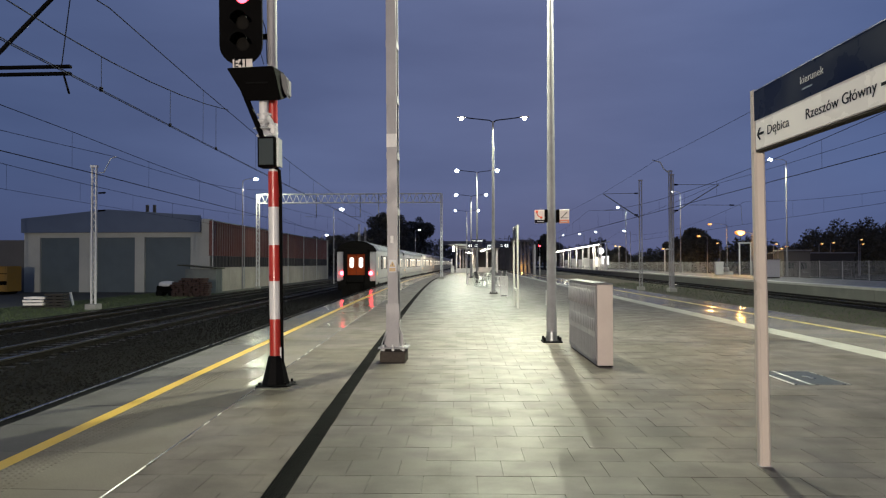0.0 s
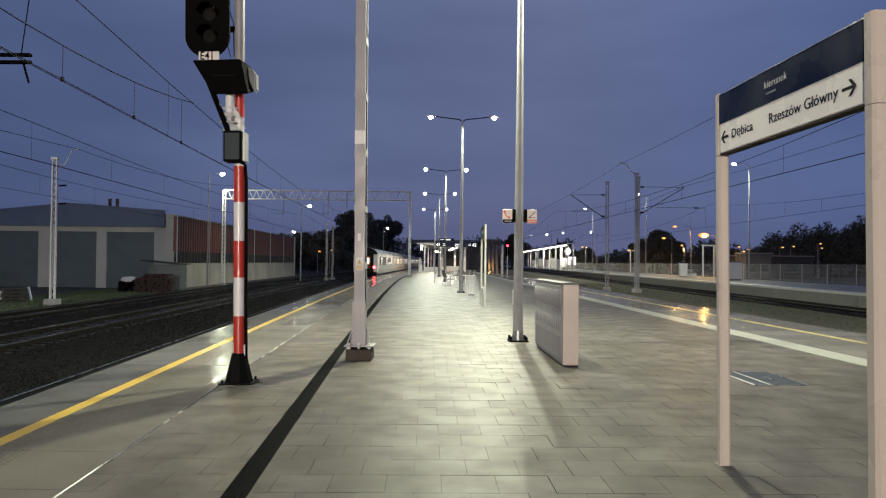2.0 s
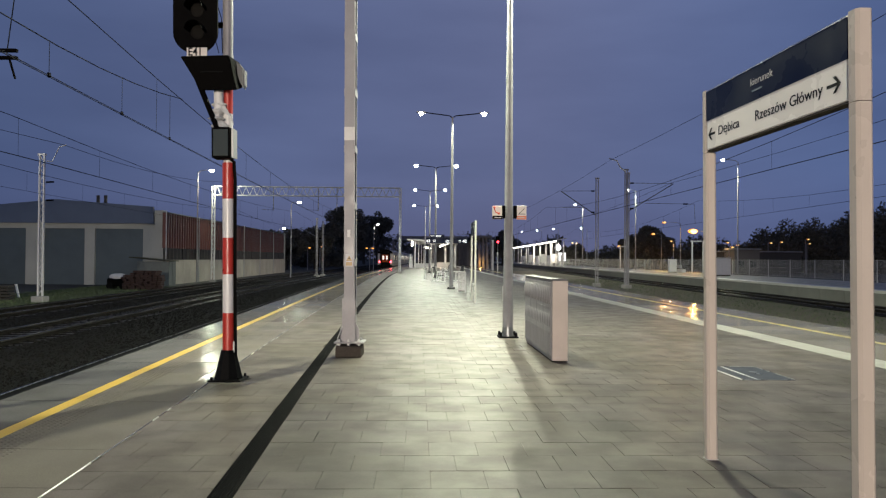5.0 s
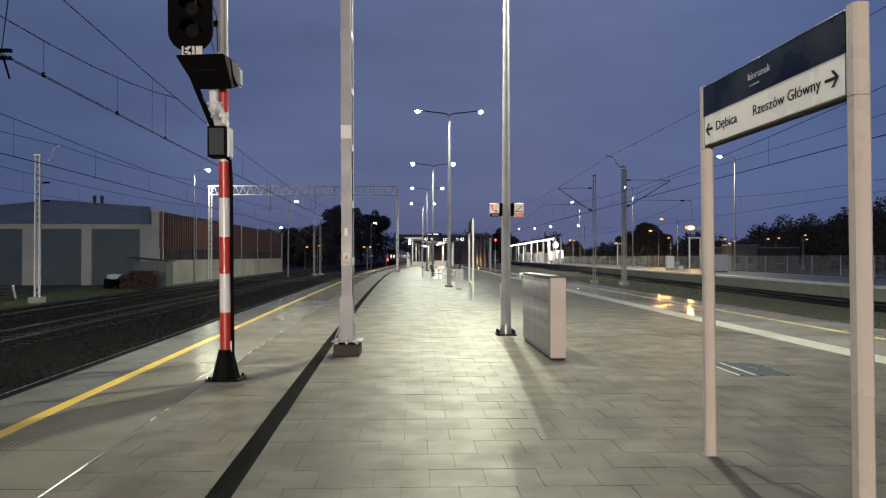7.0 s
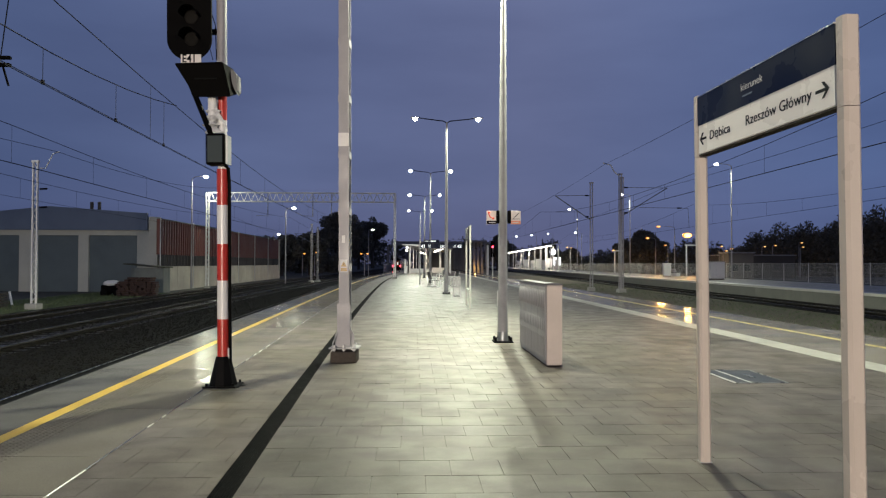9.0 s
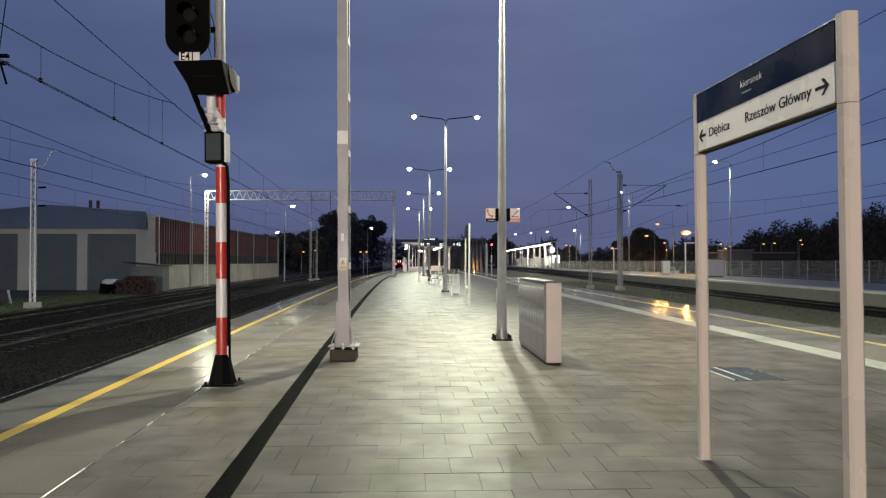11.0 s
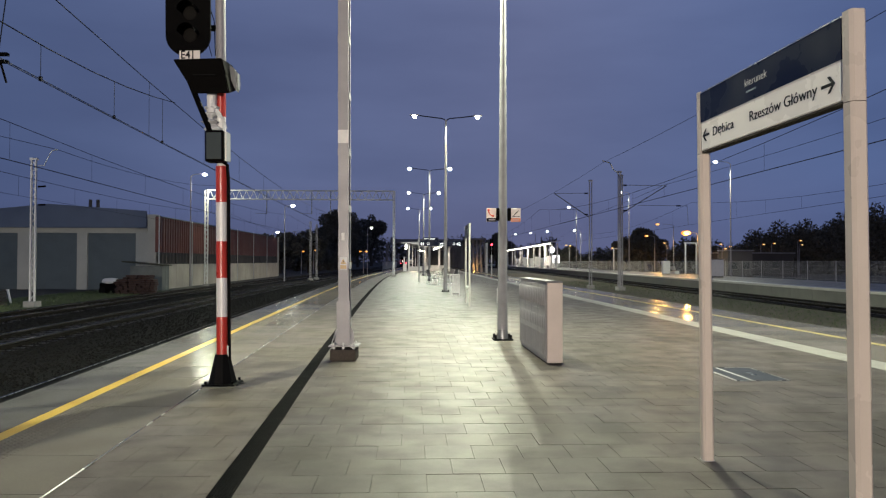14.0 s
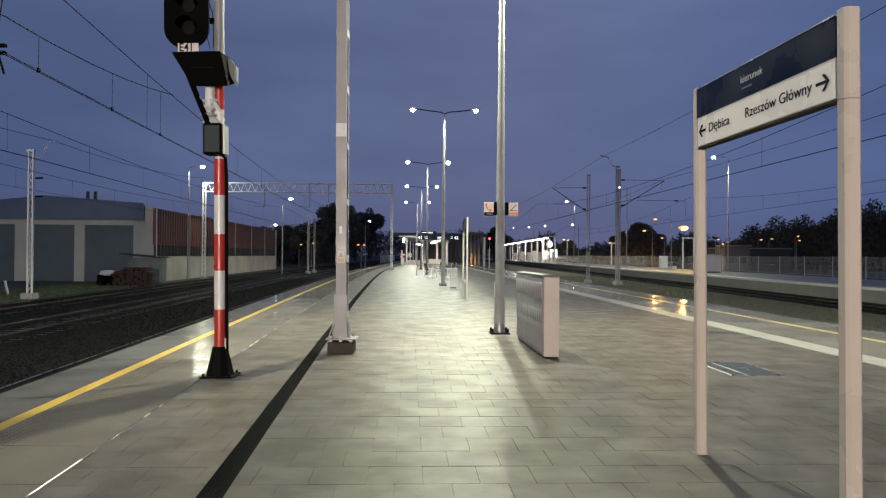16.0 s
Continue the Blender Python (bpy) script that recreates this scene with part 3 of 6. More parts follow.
# ---------------------------------------------------------------- near things on the platform
def direction_sign():
    """Two posts with a two-tone board between them, along the platform."""
    far, near = Vector((2.124, 5.93, 0)), Vector((2.260, 3.99, 0))
    along = (near - far).normalized()
    turn = Matrix(((along.x, 0, along.y, 0), (along.y, 0, -along.x, 0), (0, 1, 0, 0), (0, 0, 0, 1)))
    sg = thing("direction_sign", Matrix.Translation(far) @ pose(0, 0, 0, 0, -0.55, 0), "cream steel double-post sign with a navy and white board", "sign", "platform signs")
    length = (near - far).length
    for name, p in (("post", (0, 0, 0)), ("post", near - far)):
        bm = bmesh.new()
        c = 0.018
        w = 0.043 if p == (0, 0, 0) else 0.048
        prism(bm, [(-w + c, -w), (w - c, -w), (w, -w + c), (w, w - c), (w - c, w), (-w + c, w), (-w, w - c), (-w, -w + c)], "z", 0.0, 2.47)
        ob = part(name, bm, CREAM, sg)
        ob.location = p
        ob.rotation_euler = (0, 0, math.atan2(along.x, -along.y))
        bm = bmesh.new()
        prism(bm, [(-w + c, -w), (w - c, -w), (w, -w + c), (w, w - c), (w - c, w), (-w + c, w), (-w, w - c), (-w, -w + c)], "z", 2.474, 2.975)
        part("post_sleeve", bm, CREAM, ob)
    # board, in a frame whose x runs along the board, y up, z towards the viewer
    face = turn
    b = part("panel", boxm(0.052, length - 0.052, 2.49, 2.95, -0.045, 0.040, bevel=0.006), SIGN_WHITE, sg, "cream white lower board")
    b.matrix_local = face
    h = part("header", boxm(0.050, length - 0.050, 2.722, 2.953, -0.047, 0.044), NAVY, sg, "navy blue upper band")
    h.matrix_local = face
    cap = part("top_rail", boxm(0.05, length - 0.05, 2.953, 2.962, -0.047, 0.047), ALU, sg, "bright aluminium top rail")
    cap.matrix_local = face
    und = part("bottom_rail", boxm(0.05, length - 0.05, 2.478, 2.489, -0.042, 0.036), OLD_CONCRETE, sg, "dark bottom rail")
    und.matrix_local = face
    s0 = 5.93

    def write(text, ya, yb, base, ink, z, bold=0.0, squeeze=None):
        w = text_width(text, 1.0)
        size = squeeze or (ya - yb) / w
        sx = (ya - yb) / (w * size)
        letters(text, size, ink, sg, face @ Matrix.Translation((s0 - ya + 0.034 * (ya - 4.1), base, z)) @ Matrix.Diagonal((sx, 1, 1, 1)), bold)

    write("Rzesz\u00f3w G\u0142\u00f3wny", 5.125, 4.315, 2.578, INK, 0.041, 0.0, 0.100)
    write("D\u0119bica", 5.73, 5.385, 2.578, INK, 0.041, 0.0, 0.100)
    write("kierunek", 5.18, 4.875, 2.830, INK_DIM, 0.045, -0.001, 0.078)
    bar = part("small_print", boxm(s0 - 5.12, s0 - 4.98, 2.785, 2.797, 0.0445, 0.0455), FASCIA, sg)
    bar.matrix_local = face
    for y_tip, y_tail in ((5.91, 5.785), (4.095, 4.235)):
        bm = bmesh.new()
        tip, tail = s0 - y_tip + 0.034 * (y_tip - 4.1), s0 - y_tail + 0.034 * (y_tail - 4.1)
        d = 1 if tip < tail else -1
        box(bm, min(tip + d * 0.012, tail), max(tip + d * 0.012, tail), 2.597, 2.616, 0.041, 0.0425)
        for sgn in (-1, 1):
            prism(bm, [(tip, 2.6065), (tip + d * 0.026, 2.6065), (tip + d * 0.074, 2.6065 + sgn * 0.048), (tip + d * 0.048, 2.6065 + sgn * 0.048)], "z", 0.0412, 0.0427)
        a = part("arrow", bm, INK, sg)
        a.matrix_local = face
    for p in ((0, 0), (near.x - far.x, near.y - far.y)):
        part("foot_collar", boxm(p[0] - 0.047, p[0] + 0.047, p[1] - 0.047, p[1] + 0.047, 0.0, 0.004), GALV, sg)


direction_sign()


def timetable_frame():
    tf = thing("timetable_frame", pose(0, 0, 0), "pale grey double-post information frame standing on paving", "sign", "platform signs")
    for x, y, h in ((0.915, 25.8, 2.95), (0.845, 27.85, 2.95)):
        part("post", boxm(x - 0.034, x + 0.034, y - 0.034, y + 0.034, 0, h, bevel=0.012), FRAME_PAINT, tf)
    bm = boxm(-0.03, 0.03, -0.95, 0.95, 2.47, 2.93)
    ob = part("header", bm, NAVY, tf, "navy blue header board")
    ob.matrix_local = pose(0.86, 26.83, 0, 0, 0, 2.0)
    part("lower_rail", boxm(0.84, 0.92, 25.85, 27.80, 0.62, 0.68), FRAME_PAINT, tf)


timetable_frame()


def signal():
    sx, sy = -2.86, 9.47
    sg = thing("railway_signal", pose(sx, sy, 0, 0, -0.8, 0), "red and white banded railway colour light signal on black foot", "railway signal")
    bm = bmesh.new()
    tube(bm, (0, 0, 0.02), (0, 0, 0.39), 0.185, 0.095, seg=10)
    part("foot", bm, RUBBER, sg, "black tarred conical foot")
    bm = boxm(-0.21, 0.21, -0.2, 0.2, 0.0, 0.022, bevel=0.006)
    for a in (-0.17, 0.17):
        for b in (-0.16, 0.16):
            tube(bm, (a, b, 0.02), (a, b, 0.06), 0.016, seg=6)
    part("base_plate", bm, RUBBER, sg)
    levels = [(0.38, 0.87, RED), (0.87, 1.37, WHITE), (1.37, 1.845, RED), (1.845, 2.35, WHITE), (2.35, 2.82, RED), (2.82, 3.46, WHITE), (3.46, 3.84, RED)]
    for z0, z1, m in levels:
        part("mast_band", tubem((0, 0, z0), (0, 0, z1), 0.073 if z1 < 2.9 else 0.06, seg=24), m, sg, "red band" if m is RED else "white band", smooth=False)
    # Darker grey than the galvanising: the dimmer light up here put into colour.
    part("upper_mast", tubem((0, 0, 3.84), (0, 0, 6.6), 0.066, seg=24), MAST, sg, "grey upper mast")
    # black cable down the side
    bm = bmesh.new()
    polyline(bm, [(0.095, -0.02, 0.30), (0.093, -0.02, 1.5), (0.096, -0.02, 2.6), (0.085, -0.03, 2.83), (0.03, -0.09, 2.88)], 0.022)
    part("cable", bm, BLACK, sg, "thick black cable")
    bm = boxm(0.072, 0.090, -0.05, -0.03, 0.36, 0.48)
    tube(bm, (0.08, -0.04, 0.46), (0.08, -0.04, 0.50), 0.012, seg=6)
    part("earth_clamp", bm, GALV, sg)
    # junction box with dark glass front
    jb = part("junction_box", boxm(-0.15, 0.09, -0.22, -0.02, 2.855, 3.255, bevel=0.02, seg=2), BLACK, sg, "black junction box")
    part("box_window", boxm(-0.125, 0.065, -0.228, -0.221, 2.885, 3.225, bevel=0.003), BOX_GLASS, jb)
    part("box_back", boxm(0.092, 0.118, -0.17, 0.0, 2.87, 3.24), GALV, jb)
    # wrapped conduit and white cable gland
    part("gland", tubem((-0.095, -0.09, 3.50), (-0.095, -0.09, 3.86), 0.060, seg=16), WHITE, sg, "white plastic gland")
    bm = bmesh.new()
    rings = []
    for i in range(12):
        z = 3.27 + i * 0.028
        r = 0.085 + 0.03 * math.sin(i * 1.9) + 0.01 * math.cos(i * 3.1)
        cx = -0.07 - 0.05 * math.sin(i / 11 * 3.0)
        rings.append([bm.verts.new((cx + math.cos(a * 0.524) * r * (1 + 0.25 * math.sin(a * 2.2 + i)), -0.06 + math.sin(a * 0.524) * r * 0.9, z)) for a in range(12)])
    for p, q in zip(rings, rings[1:]):
        for a in range(12):
            bm.faces.new((p[a], p[(a + 1) % 12], q[(a + 1) % 12], q[a]))
    bm.faces.new(rings[0][::-1])
    bm.faces.new(rings[-1])
    part("plastic_wrap", bm, FOIL, sg, "crumpled clear plastic wrapping")
    bm = bmesh.new()
    prism(bm, [(-0.10, 3.62), (-0.05, 3.60), (0.02, 3.50), (0.09, 3.38), (0.105, 3.29), (0.06, 3.40), (-0.04, 3.47)], "y", -0.12, -0.10)
    part("wrap_flap", bm, FOIL, sg)
    # diagonal strut
    part("strut", tubem((-0.36, -0.14, 3.90), (-0.10, -0.14, 3.25), 0.036, seg=8), BLACK, sg, "black diagonal strut")
    # hooded indicator box
    bm = bmesh.new()
    lo = [(-0.28, -0.22, 3.72), (0.17, -0.22, 3.72), (0.21, -0.02, 3.80), (-0.26, 0.05, 3.80)]
    a = [bm.verts.new(p) for p in lo]
    top = [(-0.50, -0.36, 4.125), (0.115, -0.36, 4.135), (0.14, 0.05, 4.15), (-0.42, 0.05, 4.14)]
    c = [bm.verts.new(p) for p in top]
    bm.faces.new(a[::-1])
    bm.faces.new(c)
    for i in range(4):
        j = (i + 1) % 4
        bm.faces.new((a[i], a[j], c[j], c[i]))
    bmesh.ops.bevel(bm, geom=list(bm.edges), offset=0.012, segments=2, affect="EDGES")
    hood = part("hood", bm, BLACK, sg, "black hooded indicator box")
    part("hood_bar", boxm(-0.26, 0.02, -0.312, -0.300, 3.93, 3.945), RUBBER, hood)
    bm = bmesh.new()
    prism(bm, [(0.12, 4.13), (0.18, 4.09), (0.215, 4.04), (0.225, 3.78), (0.19, 3.84), (0.15, 3.95)], "y", -0.10, 0.02)
    part("side_cheek", bm, CAB_LID, hood, "grey side plate")
    part("side_flange", boxm(0.20, 0.235, -0.06, 0.05, 3.82, 4.02), CAB, hood)
    # lamp backboard with rounded ends
    cx, hw, z0, z1 = -0.36, 0.285, 4.205, 6.25
    out = [(cx + hw * math.cos(a), z0 + hw * 0.95 + hw * 0.95 * math.sin(a)) for a in [math.pi + i * math.pi / 14 for i in range(15)]]
    out += [(cx + hw * math.cos(a), z1 - hw + hw * math.sin(a)) for a in [i * math.pi / 14 for i in range(15)]]
    bb = part("backboard", prismm(out, "y", -0.20, -0.16), BLACK, sg, "black rounded lamp backboard")
    part("lamp_case", boxm(cx - 0.17, cx + 0.17, -0.16, 0.10, 4.45, 6.1, bevel=0.02), BLACK, sg)
    for z, m in ((4.47, SIGNAL_LENS), (4.755, SIGNAL_LENS), (5.10, RED_GLOW), (5.4, SIGNAL_LENS), (5.7, SIGNAL_LENS)):
        bm = bmesh.new()
        bmesh.ops.create_uvsphere(bm, u_segments=16, v_segments=8, radius=0.088, matrix=Matrix.Translation((cx + 0.03, -0.20, z)) @ Matrix.Diagonal((1, 0.16, 1, 1)))
        part("lens", bm, m, bb, "lit red lens" if m is RED_GLOW else "dark unlit lens", smooth=True)
        bm = bmesh.new()
        for i in range(9):
            a0, a1 = [math.pi * (k / 9) for k in (i, i + 1)]
            vs = [bm.verts.new((cx + 0.03 + math.cos(a) * r, y, z + math.sin(a) * r)) for a, r, y in ((a0, 0.105, -0.2), (a1, 0.105, -0.2), (a1, 0.11, -0.38), (a0, 0.11, -0.38))]
            bm.faces.new(vs)
            ws = [bm.verts.new((cx + 0.03 + math.cos(a) * r, y, z + math.sin(a) * r)) for a, r, y in ((a0, 0.101, -0.2), (a1, 0.101, -0.2), (a1, 0.106, -0.38), (a0, 0.106, -0.38))]
            bm.faces.new(ws[::-1])
        part("visor", bm, BLACK, bb)
    # identity plate
    pl = part("identity_plate", boxm(-0.46, -0.20, -0.225, -0.215, 4.13, 4.27), DULL_WHITE, sg, "white identity plate")
    letters("E41", 0.145, INK, pl, Matrix.Translation((-0.445, -0.227, 4.168)) @ Matrix.Rotation(math.pi / 2, 4, "X") @ Matrix.Diagonal((0.86, 1, 1, 1)), 0.002)
    # thin wires between backboard and mast
    bm = bmesh.new()
    polyline(bm, [(-0.17, -0.1, 5.05), (-0.07, -0.05, 4.70), (-0.06, -0.04, 4.25)], 0.006, 5)
    polyline(bm, [(-0.19, -0.1, 4.60), (-0.08, -0.05, 4.63)], 0.006, 5)
    polyline(bm, [(-0.19, -0.1, 4.62), (-0.10, -0.06, 4.24)], 0.005, 5)
    part("wires", bm, BLACK, sg)
    for z in (4.6, 5.4, 6.0):
        part("bracket", boxm(-0.32, -0.05, -0.05, 0.05, z, z + 0.05), BLACK, sg)
    # puddled sealing ring at the foot
    bm = bmesh.new()
    n = 28
    ri = [bm.verts.new((math.cos(6.283 * i / n) * (0.27 + 0.05 * math.sin(i * 2.3)), math.sin(6.283 * i / n) * (0.25 + 0.05 * math.cos(i * 1.7)), 0.003)) for i in range(n)]
    rj = [bm.verts.new((v.co.x * 0.85, v.co.y * 0.85, 0.010)) for v in ri]
    for i in range(n):
        bm.faces.new((ri[i], ri[(i + 1) % n], rj[(i + 1) % n], rj[i]))
    bm.faces.new(rj)
    part("sealant", bm, RUBBER, sg)


signal()


def near_mast():
    """Double-channel steel mast bolted to a concrete block."""
    mx, my = -1.612, 11.86
    ms = thing("catenary_mast", pose(mx, my, 0, 0, -0.4, 0), "grey steel double-channel catenary mast on a concrete block", "mast", "masts")
    bm = boxm(-0.205, 0.205, -0.20, 0.22, 0, 0.185, bevel=0.02, seg=2)
    for v in bm.verts:
        v.co += 0.008 * noise.noise_vector(v.co * 9)
        v.co.z = max(v.co.z, 0.0)
    part("concrete_block", bm, OLD_CONCRETE, ms, "dark weathered concrete block")
    part("base_plate", boxm(-0.235, 0.245, -0.17, 0.24, 0.222, 0.245, bevel=0.004), MAST, ms)
    hw = 0.082
    # two channels, flat side out, tied by battens
    for y0, y1, name in ((-0.10, -0.045, "front_channel"), (0.16, 0.215, "back_channel")):
        bm = bmesh.new()
        out = [(-hw, y0), (hw, y0), (hw, y1), (hw - 0.009, y1), (hw - 0.009, y0 + 0.009), (-hw + 0.009, y0 + 0.009), (-hw + 0.009, y1), (-hw, y1)]
        if y0 > 0:
            out = [(x, y0 + y1 - y) for x, y in out]
        prism(bm, out, "z", 0.245, 9.2)
        part(name, bm, MAST, ms)
    for k in range(10):
        z = 0.55 + k * 0.92
        for s in (-1, 1):
            part("batten", boxm(min(s * hw, s * (hw + 0.008)), max(s * hw, s * (hw + 0.008)), -0.09, 0.205, z, z + 0.11), MAST, ms)
    for s in (-1, 1):
        bm = bmesh.new()
        prism(bm, [(s * hw, 0.245), (s * 0.155, 0.245), (s * 0.155, 0.44), (s * 0.125, 0.50), (s * hw, 0.56)], "y", -0.02, 0.0)
        part("gusset", bm, MAST, ms)
    for s in (-0.155, 0.0, 0.165):
        for y in (-0.12, 0.18):
            bm = tubem((s, y, 0.17), (s, y, 0.285), 0.015, seg=6)
            tube(bm, (s, y, 0.19), (s, y, 0.221), 0.026, seg=6)
            tube(bm, (s, y, 0.246), (s, y, 0.268), 0.026, seg=6)
            part("anchor_bolt", bm, GALV, ms)
    part("sleeve", boxm(-0.11, 0.105, -0.108, -0.1005, 0.245, 0.95), MAST, ms)
    part("pale_band", boxm(-hw - 0.002, hw + 0.002, -0.104, -0.1005, 3.50, 3.715), PALE_BAND, ms, "pale painted band")
    part("number_plate", boxm(-0.03, 0.02, -0.106, -0.1005, 1.93, 2.05), PALE_BAND, ms, "small blank plate")
    wp = part("warning_plate", boxm(-0.058, 0.058, -0.108, -0.1005, 1.455, 1.66), GREY, ms, "grey high voltage warning plate")
    part("warning_triangle", prismm([(-0.05, 1.545), (0.05, 1.545), (0, 1.632)], "y", -0.1105, -0.1085), WARN_YELLOW, wp)
    part("warning_bar", boxm(-0.05, 0.05, -0.1105, -0.1085, 1.47, 1.53), WARN_YELLOW, wp)
    part("warning_bolt", prismm([(-0.006, 1.56), (0.012, 1.59), (0.0, 1.59), (0.006, 1.615), (-0.012, 1.583), (0.0, 1.583)], "y", -0.1125, -0.1107), INK, wp)
    bm = bmesh.new()
    polyline(bm, [(0.105, 0.06, 0.0), (0.105, 0.06, 0.24)], 0.012, 6)
    polyline(bm, [(-0.22, -0.03, 0.0), (-0.18, -0.1, 0.3), (-0.1, -0.11, 0.5)], 0.010, 6)
    part("earth_wire", bm, GALV, ms)


near_mast()


def lamp_post(x, y, height=9.16, arm=1.66, tilt=0.0, watts=LAMP_W, colour=COOL, right=1.36, lens=0.115):
    lp = thing("lamp_post", pose(x, y, 0, 0, 0, tilt), "galvanised tapered double-arm platform lamp post with lit heads", "street lamp", "platform lamps")
    bm = boxm(-0.20, 0.20, -0.20, 0.20, 0.0, 0.03, bevel=0.006)
    for a in (-0.155, 0.155):
        for b in (-0.155, 0.155):
            tube(bm, (a, b, 0.03), (a, b, 0.11), 0.024, seg=6)
    part("base_plate", bm, DRAIN, lp, "black bolted base plate")
    part("boot", tubem((0, 0, 0.03), (0, 0, 0.21), 0.118, 0.108, seg=24), STEEL, lp, "dull steel boot", smooth=False)
    part("pole", tubem((0, 0, 0.20), (0, 0, height - 0.12), 0.104, 0.045, seg=28, cap=False), POLE, lp, smooth=True)
    part("inspection_door", boxm(-0.115, -0.098, -0.04, 0.04, 0.75, 1.05), GALV, lp)
    for s in (-1, 1):
        bm = bmesh.new()
        polyline(bm, [(0, 0, height - 0.16), (s * 0.18, 0, height - 0.05), (s * (arm - 0.5), 0, height + 0.06), (s * (arm - 0.25), 0, height + 0.10)], 0.028, 10)
        part("arm", bm, DRAIN, lp)
        bm = boxm(-0.24, 0.24, -0.10, 0.10, -0.03, 0.03, bevel=0.02, seg=2)
        hd = part("lamp_head", bm, GALV, lp)
        hd.location = (s * arm, 0, height + 0.12)
        bm = bmesh.new()
        # ball sized to the lamp's glare, not to a real lens
        bmesh.ops.create_uvsphere(bm, u_segments=24, v_segments=12, radius=1, matrix=Matrix.Translation((0, -0.03, -0.08)) @ Matrix.Diagonal((lens, lens, lens * 0.9, 1)))
        part("lens", bm, LED, hd, "bright cool white lens, sized to its glare", smooth=True)
        if watts:
            share = right if s > 0 else 2.0 - right
            lamp_light(hd, (0, 0, -0.25), watts * share, colour, 0.36, cone=160.0, blend=0.18)
            # extra spot added in the head, aimed along the platform towards the camera
            lamp_light(hd, (0, -0.05, -0.25), BEAM_W * share, colour, 0.36, down=(0, -math.sin(radians(62)), -math.cos(radians(62))), cone=34.0, blend=0.5)
    return lp


LAMP_Y = ((1.20, 14.95), (0.10, 38.3), (-1.16, 60.0), (-2.22, 81.2), (-3.5, 105.4))
first_lamp = lamp_post(*LAMP_Y[0], tilt=2.5, watts=NEAR_W, right=1.0)
second_lamp = lamp_post(*LAMP_Y[1], tilt=2.5, watts=LAMP_W * 1.55)
third_lamp = lamp_post(*LAMP_Y[2], tilt=2.5, watts=LAMP_W * 1.7, colour=(0.94, 1.0, 0.80), right=1.08, lens=0.15)
for x, y in LAMP_Y[3:]:
    copy_thing(third_lamp, pose(x, y, 0, 0, 0, 2.5))


def pole_sign(x, lower, kind):
    ps = thing("pole_sign", pose(1.20, 14.80, 0), "small square pictogram sign clamped to the lamp post", "sign", "pictogram signs")
    s = -1 if x < 0 else 1
    b = part("sign_box", boxm(min(s * 0.145, s * 0.345), max(s * 0.145, s * 0.345), -0.05, -0.02, 2.40, 2.675, bevel=0.004), DULL_WHITE, ps)
    part("clamp", boxm(min(s * 0.085, s * 0.15), max(s * 0.085, s * 0.15), -0.09, 0.09, 2.42, 2.68, bevel=0.01), BLACK, ps, "black mounting clamp")
    part("lower_band", boxm(min(s * 0.147, s * 0.343), max(s * 0.147, s * 0.343), -0.0535, -0.0505, 2.402, 2.475), lower, ps)
    part("caption_bar", boxm(min(s * 0.165, s * 0.30), max(s * 0.165, s * 0.30), -0.0555, -0.054, 2.43, 2.445), GREY, ps)
    bm = bmesh.new()
    if kind == "phone":
        pts = [(-0.305, -0.053, 2.645), (-0.30, -0.053, 2.60), (-0.27, -0.053, 2.545), (-0.215, -0.053, 2.515)]
        polyline(bm, pts, 0.012, 8)
        tube(bm, (-0.315, -0.053, 2.648), (-0.285, -0.053, 2.622), 0.022, seg=8)
        tube(bm, (-0.235, -0.053, 2.51), (-0.195, -0.053, 2.525), 0.022, seg=8)
        part("handset_symbol", bm, PHONE_RED, ps, "red telephone handset symbol")
    else:
        box(bm, 0.175, 0.325, -0.0535, -0.0505, 2.503, 2.515)
        prism(bm, [(0.185, 2.515), (0.20, 2.515), (0.31, 2.62), (0.30, 2.63)], "y", -0.0535, -0.0505)
        part("ramp_symbol", bm, INK, ps, "dark line symbol")


pole_sign(-1, INK, "phone")
pole_sign(1, ORANGE_SIGN, "ramp")


